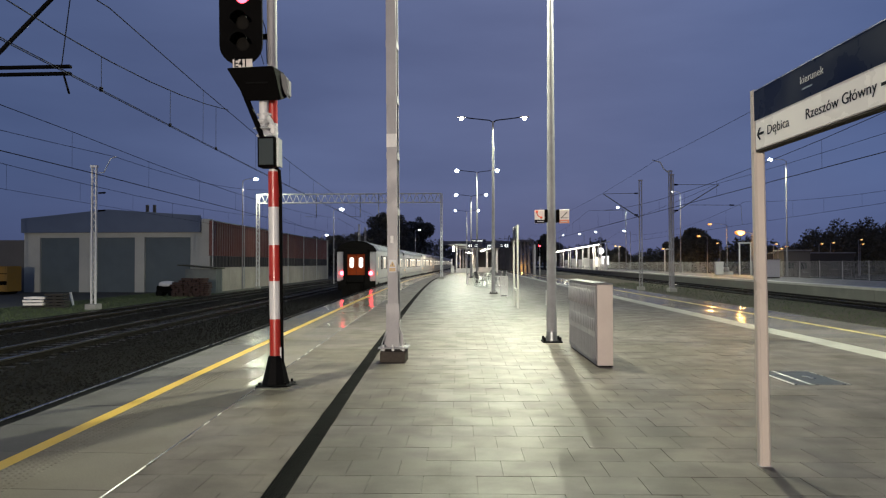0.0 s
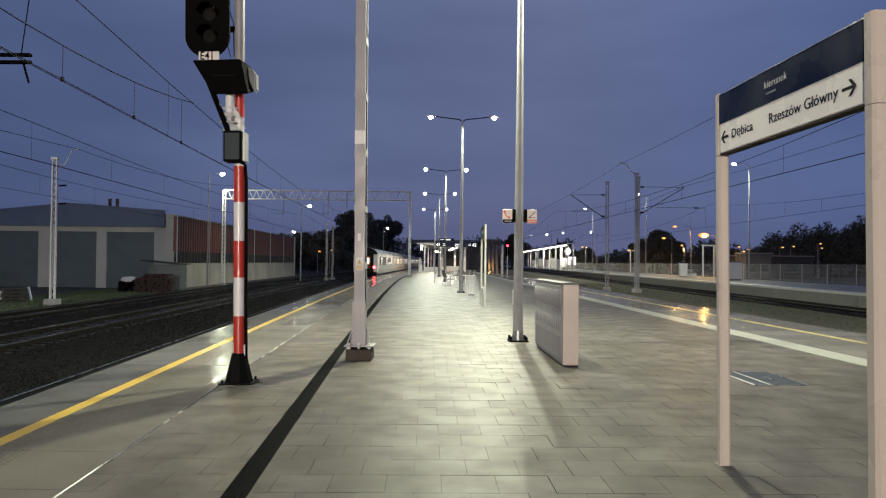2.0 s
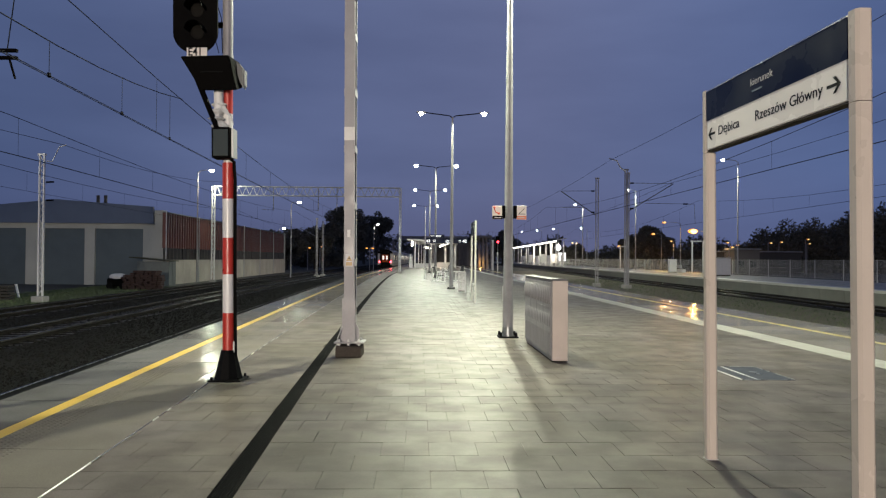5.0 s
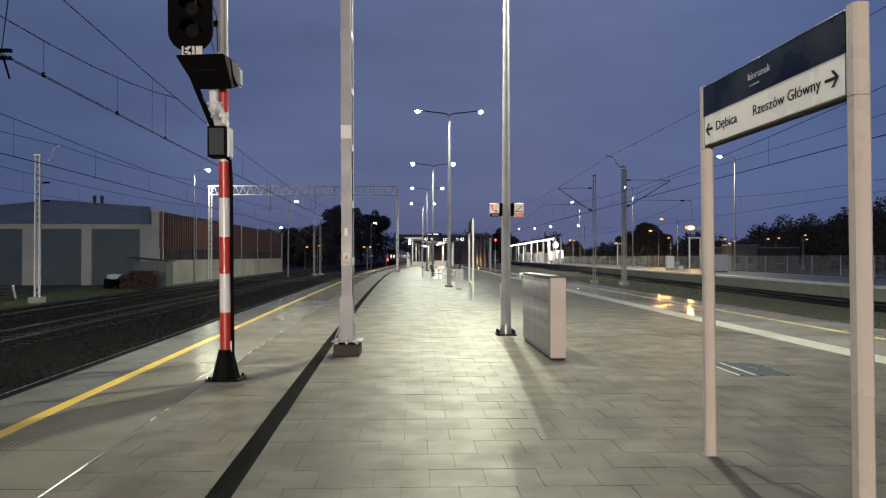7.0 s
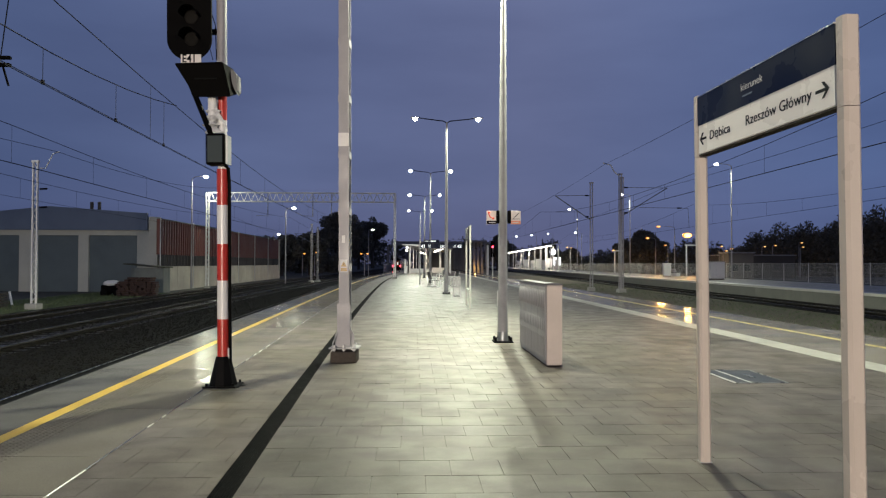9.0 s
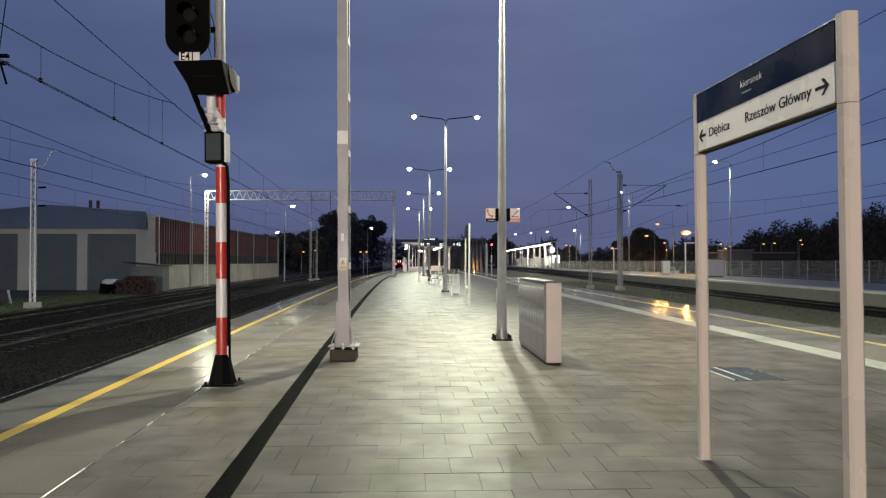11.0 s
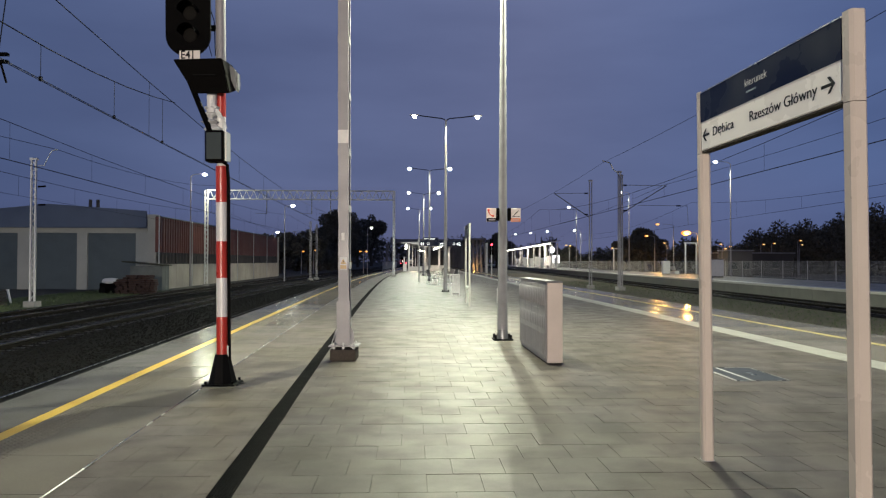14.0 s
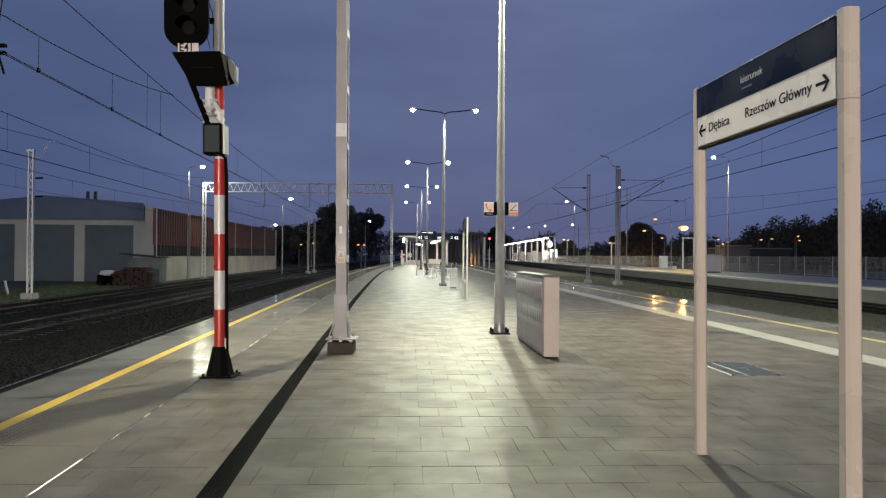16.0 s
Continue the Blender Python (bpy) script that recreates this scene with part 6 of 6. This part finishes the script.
for i, (x, y, h, w) in enumerate(((-32.6, 220, 18.2, 13.5), (-31.4, 240, 16.0, 9.6), (-37.5, 380, 27.0, 18.3), (-35.2, 300, 19.1, 12.6), (-29.5, 160, 9.5, 8), (-33.5, 150, 8.5, 8), (-37, 152, 8.3, 8),
                                 (47.5, 175, 11.0, 11.5), (42.5, 172, 8.6, 7), (51.5, 178, 9.4, 7), (21.8, 300, 14.5, 11.0), (26.5, 310, 13.0, 9), (34.0, 250, 9.5, 7), (39, 230, 7.5, 9))):
    tree(x, y, h, w, 11 + i)


def woods(name, x0, y0, x1, y1, h, depth, count, size, seed, label, rise=0.0):
    rnd = random.Random(seed)
    n = int(math.hypot(x1 - x0, y1 - y0) / (h * 0.16)) + 1
    lobes = []
    for i in range(n):
        f = i / max(1, n - 1)
        for k in range(3):
            hh = h * (0.86 + 0.16 * math.sin(i * 0.31 + seed) + 0.09 * rnd.uniform(-1, 1)) * (1 if k else 0.8) * (1 - rise * max(0, 1 - f / 0.14))
            lobes.append(((x0 + (x1 - x0) * f + rnd.uniform(-2, 2), y0 + (y1 - y0) * f + rnd.uniform(0, depth), GROUND_Z + hh * 0.5), (h * 0.2, h * 0.2, hh * 0.52)))
    v, f = leaf_cloud(lobes, count, size, seed)
    return tagged(mesh_part(name, v, f, LEAF), label, "woods", kind="stuff")


woods("far_woods", 69, 160, 130, 150, 15.6, 12, 150000, 0.33, 41, "dark leafy woods beyond the far platform", 0.5)
woods("far_woods", 58, 190, 76, 180, 8.5, 8, 8000, 0.45, 44, "dark low trees beyond the far platform")
woods("far_woods", 30, 260, 62, 220, 7.0, 12, 9000, 0.5, 42, "dark low trees in the distance")
woods("far_woods", -50, 178, -28.0, 188, 8.0, 10, 13000, 0.45, 43, "dark trees behind the goods tracks")
woods("far_woods", -140, 190, -46, 180, 7.0, 14, 5000, 0.7, 45, "dark trees behind the goods hall")
woods("far_woods", -120, 580, 90, 580, 22.0, 20, 16000, 1.1, 46, "dark trees on the horizon")
woods("far_woods", 120, 240, 420, 120, 12.0, 30, 6000, 1.1, 47, "dark trees on the horizon")

for x, y, w, d, h, lab, m in ((52.4, 131, 4.4, 4, 4.6, "low pale flat-roofed house behind the fence", DARK_BUILD), (63, 150, 15, 6, 4.4, "long low dark flat-roofed building before woods", DIM_PLASTER)):
    hs = thing("house", pose(x, y, GROUND_Z), lab, "house", "houses")
    part("wall", boxm(-w / 2, w / 2, -d / 2, d / 2, 0, h), m, hs)
    part("roof", boxm(-w / 2 - 0.25, w / 2 + 0.25, -d / 2 - 0.25, d / 2 + 0.25, h, h + 0.22, bevel=0.03), COACH_ROOF, hs)
    for k in range(2):
        wd = part("window", boxm(-w / 4 + k * w / 2 - 0.5, -w / 4 + k * w / 2 + 0.5, -d / 2 - 0.05, -d / 2 - 0.003, 1.4, 2.6), BOX_GLASS, hs)
        part("sill", boxm(-w / 4 + k * w / 2 - 0.58, -w / 4 + k * w / 2 + 0.58, -d / 2 - 0.14, -d / 2 - 0.004, 1.32, 1.395), PANEL, wd)


# ---------------------------------------------------------------- departing train
def coach(last):
    """One passenger coach; its rear end at y = 0, rail top at z = 0."""
    c = thing("passenger_coach", Matrix(), "pale grey passenger coach with lit windows" + (", orange end door" if last else ""), "train coach", "train")
    ln, hw = 26.2, 1.41

    def plate(name, s, y0, y1, z0, z1, proud, material, parent, label=""):
        """A flat piece on one side wall."""
        x = s * (hw + 0.001)
        return part(name, boxm(min(x, x + s * proud), max(x, x + s * proud), y0, y1, z0, z1), material, parent, label)

    bm = bmesh.new()
    prism(bm, [(-1.38, 0.95), (-hw, 1.3), (-hw, 3.1), (-1.33, 3.4), (1.33, 3.4), (hw, 3.1), (hw, 1.3), (1.38, 0.95)], "y", 0.12, ln)
    part("body", bm, COACH, c)
    bm = bmesh.new()
    arc = [(1.345 * math.cos(a), 3.38 + 0.66 * math.sin(a)) for a in [i * math.pi / 12 for i in range(13)]]
    prism(bm, arc, "y", 0.10, ln)
    part("roof", bm, COACH_ROOF, c)
    for s in (-1, 1):
        part("gutter", boxm(min(s * 1.33, s * 1.40), max(s * 1.33, s * 1.40), 0.13, ln, 3.36, 3.41), COACH_ROOF, c)
    for k in range(9):
        rb = [(1.36 * math.cos(a), 3.385 + 0.67 * math.sin(a)) for a in [i * math.pi / 12 for i in range(13)]]
        part("roof_rib", prismm(rb, "y", 1.4 + k * 2.9, 1.44 + k * 2.9), COACH_ROOF, c)
    part("underframe", boxm(-1.3, 1.3, 0.15, ln - 0.15, 0.80, 0.97), COACH_DARK, c)
    for y0, y1 in ((7.4, 9.6), (10.2, 12.8), (13.6, 15.4), (16.2, 18.4)):
        part("equipment_box", boxm(-1.25, 1.25, y0, y1, 0.36, 0.80, bevel=0.03), COACH_DARK, c)
    for yb in (3.6, ln - 3.6):
        bm = boxm(-1.2, 1.2, yb - 1.7, yb + 1.7, 0.42, 0.75, bevel=0.05)
        part("bogie", bm, COACH_DARK, c)
        for dy in (-1.25, 1.25):
            part("wheelset", tubem((-0.8, yb + dy, 0.46), (0.8, yb + dy, 0.46), 0.46, seg=16), COACH_DARK, c)
    for s in (-1, 1):
        for i in range(10):
            y0 = 3.1 + i * 2.02
            lit = i % 4 == 1 if last else (i * 7 + 3) % 5
            plate("window_surround", s, y0 - 0.06, y0 + 1.41, 1.99, 3.01, 0.006, COACH_DARK, c)
            w = plate("window", s, y0, y0 + 1.35, 2.05, 2.95, 0.012, COACH_GLOW if lit else COACH_PANE, c, "carriage window")
            if lit:
                plate("ceiling_tube", s, y0 + 0.08, y0 + 1.27, 2.80, 2.88, 0.016, CEILING_TUBE, w, "bright ceiling lamp")
        for y0 in (0.9, ln - 1.8):
            d = plate("entry_door", s, y0, y0 + 0.9, 1.1, 3.15, 0.01, COACH, c)
            plate("door_window", s, y0 + 0.25, y0 + 0.65, 2.1, 2.9, 0.016, COACH_GLOW, d)
            plate("step", s, y0 + 0.05, y0 + 0.85, 0.97, 1.06, 0.03, COACH_DARK, c)
        plate("sill_stripe", s, 1.9, ln - 1.9, 1.28, 1.36, 0.005, COACH_STRIPE, c, "dull lilac stripe along the side")
        plate("class_plate", s, 0.45, 0.72, 1.62, 1.82, 0.02, CLASS_PLATE_GLOW, c, "small yellow plate with its own glow")
    # end wall
    part("end_wall", boxm(-0.94, 0.94, -0.004, 0.118, 0.95, 3.45), COACH_DARK, c, "dark end wall")
    for s in (-1, 1):
        part("corner_panel", boxm(min(s * 0.95, s * 1.39), max(s * 0.95, s * 1.39), 0.02, 0.117, 1.2, 3.26, bevel=0.02), COACH_END, c, "dull grey corner panel")
        part("buffer", tubem((s * 0.875, -0.6, 1.06), (s * 0.875, 0.1, 1.06), 0.14, seg=12), COACH_DARK, c)
        part("buffer_disc", tubem((s * 0.875, -0.66, 1.06), (s * 0.875, -0.6, 1.06), 0.24, seg=16), COACH_DARK, c)
        part("end_step", boxm(min(s * 0.95, s * 1.36), max(s * 0.95, s * 1.36), -0.12, 0.1, 0.98, 1.19, bevel=0.02), COACH_DARK, c)
    arc = [(1.42 * math.cos(a), 3.27 + 0.77 * math.sin(a)) for a in [i * math.pi / 12 for i in range(13)]]
    part("end_cap", prismm(arc, "y", -0.06, 0.10), COACH_DARK, c, "dark domed roof end")
    bm = bmesh.new()
    for s in (-1, 1):
        box(bm, min(s * 0.64, s * 0.88), max(s * 0.64, s * 0.88), -0.35, 0.0, 1.15, 3.3, bevel=0.03)
    box(bm, -0.88, 0.88, -0.35, 0.0, 3.10, 3.5, bevel=0.03)
    part("gangway_bellows", bm, COACH_DARK, c, "black rubber gangway frame")
    part("headstock", boxm(-1.34, 1.34, -0.10, 0.1, 0.55, 1.09, bevel=0.02), COACH_DARK, c)
    part("snow_plough", boxm(-1.0, 1.0, 0.0, 0.12, 0.15, 0.56), COACH_DARK, c)
    for x in (-0.42, 0.3, 0.5):
        part("coupling_hose", tubem((x, -0.2, 0.35), (x, -0.12, 0.95), 0.05, seg=8), COACH_DARK, c)
    part("foot_plate", boxm(-0.62, 0.62, -0.34, -0.06, 1.12, 1.62, bevel=0.03), COACH_DARK, c, "folded black gangway plate")
    if last:
        for s in (-1, 1):
            d = part("end_door", boxm(min(0.012 * s, 0.63 * s), max(0.012 * s, 0.63 * s), -0.10, -0.04, 1.35, 3.09), COACH_DOOR, c, "orange end door leaf")
            bm = bmesh.new()
            out = [(s * 0.33 + 0.16 * math.cos(a), 2.50 + 0.16 * math.sin(a) + (0.22 if math.sin(a) > 0 else -0.22)) for a in [i * math.pi / 8 + 0.01 for i in range(16)]]
            prism(bm, out, "y", -0.112, -0.102)
            part("door_window", bm, WINDOW_GLOW, d, "oval lit window")
            part("window_bar", boxm(s * 0.33 - 0.16, s * 0.33 + 0.16, -0.118, -0.113, 2.47, 2.50), COACH_DARK, d)
            # radius swollen to the tail light's glow
            part("tail_light", tubem((s * 1.02, -0.08, 1.74), (s * 1.02, 0.015, 1.74), 0.15, seg=14), TAIL_GLOW, c, "lit red tail light")
    return c


def coach_pose(y0):
    f = TRACKS[0][0]
    a, b = Vector((f(y0), y0, NEAR_RAIL_Z)), Vector((f(y0 + 26.2), y0 + 26.2, NEAR_RAIL_Z))
    return Matrix.Translation(a) @ pose(0, 0, 0, 0, 0, -math.degrees(math.atan2(b.x - a.x, b.y - a.y)))


TRAIN_START, TRAIN_SPEED = 51.4, 16.8
train = [coach(True)] + [coach(False) for _ in range(1)]
for _ in range(5):
    train.append(copy_thing(train[1], Matrix()))

def puddle(x, y, rx, ry, seed):
    """Thin film of water with a ragged rim, raised a hair above the slabs."""
    rnd = random.Random(seed)
    n = 40
    w = [rnd.uniform(0.75, 1.2) for _ in range(n)]
    rim = [(rx * math.cos(2 * math.pi * i / n) * (w[i] + w[i - 1]) / 2, ry * math.sin(2 * math.pi * i / n) * (w[i] + w[i - 1]) / 2) for i in range(n)]
    v = [(0, 0, 0.0034)] + [(a * 0.85, b * 0.85, 0.0034) for a, b in rim] + [(a, b, 0.0) for a, b in rim]
    f = []
    for i in range(n):
        j = (i + 1) % n
        f += [(0, 1 + i, 1 + j), (1 + i, 1 + n + i, 1 + n + j, 1 + j)]
    pd = mesh_part("puddle", v, f, WET)
    pd.location = (x, y, 0.0015)
    tagged(pd, "thin shiny film of rainwater, added to glint on the slabs", "puddle", "puddles", kind="stuff")


# placed and stretched to the streak of lamp glare as the camera sees it
puddle(-3.20, 10.05, 0.11, 0.75, 4)
puddle(-2.72, 9.22, 0.36, 0.12, 9)

# ---------------------------------------------------------------- sleepers, stones, grass and tiles
def sleepers():
    bm = bmesh.new()
    prism(bm, [(-0.14, -0.2), (0.14, -0.2), (0.10, 0.0), (-0.10, 0.0)], "x", -1.25, 1.25)
    me = bpy.data.meshes.new("sleeper")
    bm.to_mesh(me)
    bm.free()
    me.materials.append(SLEEPER)
    for k, (path, tr) in enumerate(TRACKS):
        y = 14.0
        count = 0
        while y < 130 and count < 190:
            o = new("sleeper", me)
            o.parent = tr
            o.location = (path(y), y, (NEAR_RAIL_Z if k == 0 else RAIL_Z) - 0.155)
            o.rotation_euler = (0, 0, math.atan2(path(y) - path(y + 1), 1))
            y += 0.62
            count += 1


sleepers()


def scatter_stones(name, fa, fb, y0, y1, z, count, lo, hi, seed, label, material=None):
    rnd = np.random.RandomState(seed)
    v, f = [], []
    for _ in range(count):
        y = y0 + (y1 - y0) * rnd.uniform() ** 1.6
        x = fa(y) + (fb(y) - fa(y)) * rnd.uniform()
        s = rnd.uniform(lo, hi)
        k = len(v)
        q = rnd.uniform(0.6, 1.3, 6) * s
        a = rnd.uniform(0, 6.28)
        c, d = math.cos(a), math.sin(a)
        v += [(x + c * q[0], y + d * q[0], z), (x - d * q[1], y + c * q[1], z + s * 0.2), (x - c * q[2], y - d * q[2], z), (x + d * q[3], y - c * q[3], z + s * 0.1), (x, y, z + q[4] * 0.8), (x, y, z - s * 0.5)]
        for i in range(4):
            j = (i + 1) % 4
            f += [(k + i, k + j, k + 4), (k + j, k + i, k + 5)]
    ob = mesh_part(name, v, f, material or STONE)
    return tagged(ob, label, "ballast", kind="stuff")


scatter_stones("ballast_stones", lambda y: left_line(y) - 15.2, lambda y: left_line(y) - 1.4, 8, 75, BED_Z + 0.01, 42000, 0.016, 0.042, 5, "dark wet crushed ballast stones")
scatter_stones("ballast_stones", lambda y: right_line(y) + 5.0, lambda y: 24.0, 18, 90, GROUND_Z + 0.01, 9000, 0.012, 0.035, 6, "grey crushed stones among grass", GRAVEL)


def grass_patch(x_of, y0, y1, count, seed, label):
    rnd = np.random.RandomState(seed)
    v, f = [], []
    for _ in range(count):
        y = rnd.uniform(y0, y1)
        a, b = x_of(y)
        x = rnd.uniform(a, b)
        h, w, t = rnd.uniform(0.04, 0.15), rnd.uniform(0.01, 0.03), rnd.uniform(0, 6.28)
        k = len(v)
        v += [(x - math.cos(t) * w, y - math.sin(t) * w, GROUND_Z), (x + math.cos(t) * w, y + math.sin(t) * w, GROUND_Z), (x + rnd.uniform(-0.1, 0.1), y + rnd.uniform(-0.1, 0.1), GROUND_Z + h)]
        f.append((k, k + 1, k + 2))
    return tagged(mesh_part("grass", v, f, GRASS), label, "grass", kind="stuff")


grass_patch(lambda y: (right_line(y) + 7.2, 20.2), 16, 95, 14000, 7, "low dark grass between the tracks")
grass_patch(lambda y: (left_line(y) - 22, left_line(y) - 15.5), 30, 62, 18000, 8, "low dark grass beside the goods tracks")

# paving tiles 0.4 m wide in running bond along the right edge's direction, rows fitted to the camera's view
TURN = math.atan(0.043)
CT, ST = math.cos(TURN), math.sin(TURN)
PITCH, DEPTH, GAP = 0.40, 0.4245, 0.0032


def tile_xy(u, w):
    return u * CT - w * ST, u * ST + w * CT


def paving():
    me = bpy.data.meshes.new("tile")
    h, g = PITCH / 2 - GAP / 2, DEPTH / 2 - GAP / 2
    b = 0.0008
    v = [(-h, -g, -0.012), (h, -g, -0.012), (h, g, -0.012), (-h, g, -0.012), (-h + b, -g + b, 0), (h - b, -g + b, 0), (h - b, g - b, 0), (-h + b, g - b, 0)]
    fq = [(4, 5, 6, 7), (0, 1, 5, 4), (1, 2, 6, 5), (2, 3, 7, 6), (3, 0, 4, 7)]
    me.from_pydata(v, [], fq)
    me.materials.append(TILE_P)
    rnd = random.Random(3)
    sv, sf = [], []
    bands = {"paving_tiles": (sv, sf), "border_tiles": ([], [])}
    rows = int(175 / DEPTH)
    for r in range(-12, rows):
        w = r * DEPTH + 0.198
        for c in range(-60, 40):
            u = c * PITCH + (PITCH / 2 if r % 2 else 0) - 0.10
            x, y = tile_xy(u, w)
            lo_a, hi_a, hi_b = left_line(y) + 1.17, left_line(y) + 2.258, right_line(y) - 0.272
            lo_b = left_line(y) + 2.434
            if x < lo_a - h or x > hi_b + h:
                continue
            tx, ty = rnd.gauss(0, 0.07), rnd.gauss(0, 0.07)
            dz = rnd.uniform(-0.0012, 0.0012)
            if -1.45 < x < 3.4 and 4.3 < y < 12.6 and x - h > lo_b:
                o = new("tile", me)
                o.parent = platform
                o.matrix_local = pose(x, y, dz, tx, ty, math.degrees(TURN))
                continue
            for a, bb in ((lo_a, hi_a), (lo_b, hi_b)):
                if x + h < a + 0.03 or x - h > bb - 0.03:
                    continue
                tv, tf = bands["border_tiles" if a == lo_a else "paving_tiles"]
                k = len(tv)
                sx, sy = math.radians(ty), math.radians(tx)
                for px, py, pz in v:
                    gx, gy = x + px * CT - py * ST, y + px * ST + py * CT
                    dl = left_line(gy) - left_line(y)
                    gx = min(max(gx, a + dl), bb + dl if bb == hi_a else bb + right_line(gy) - right_line(y))
                    tv.append((gx, gy, pz + dz - (gx - x) * sx + (gy - y) * sy))
                tf += [tuple(k + i for i in q) for q in fq]
    for name, material in (("paving_tiles", TILE), ("border_tiles", BORDER_TILE)):
        tagged(mesh_part(name, *bands[name], material, platform), kind="stuff")


paving()


# ---------------------------------------------------------------- motion
def motions():
    for i, c in enumerate(train):
        rows = [(t, coach_pose(TRAIN_START + TRAIN_SPEED * t + i * 26.75)) for t in range(0, 17)]
        walk(c, rows)


motions()
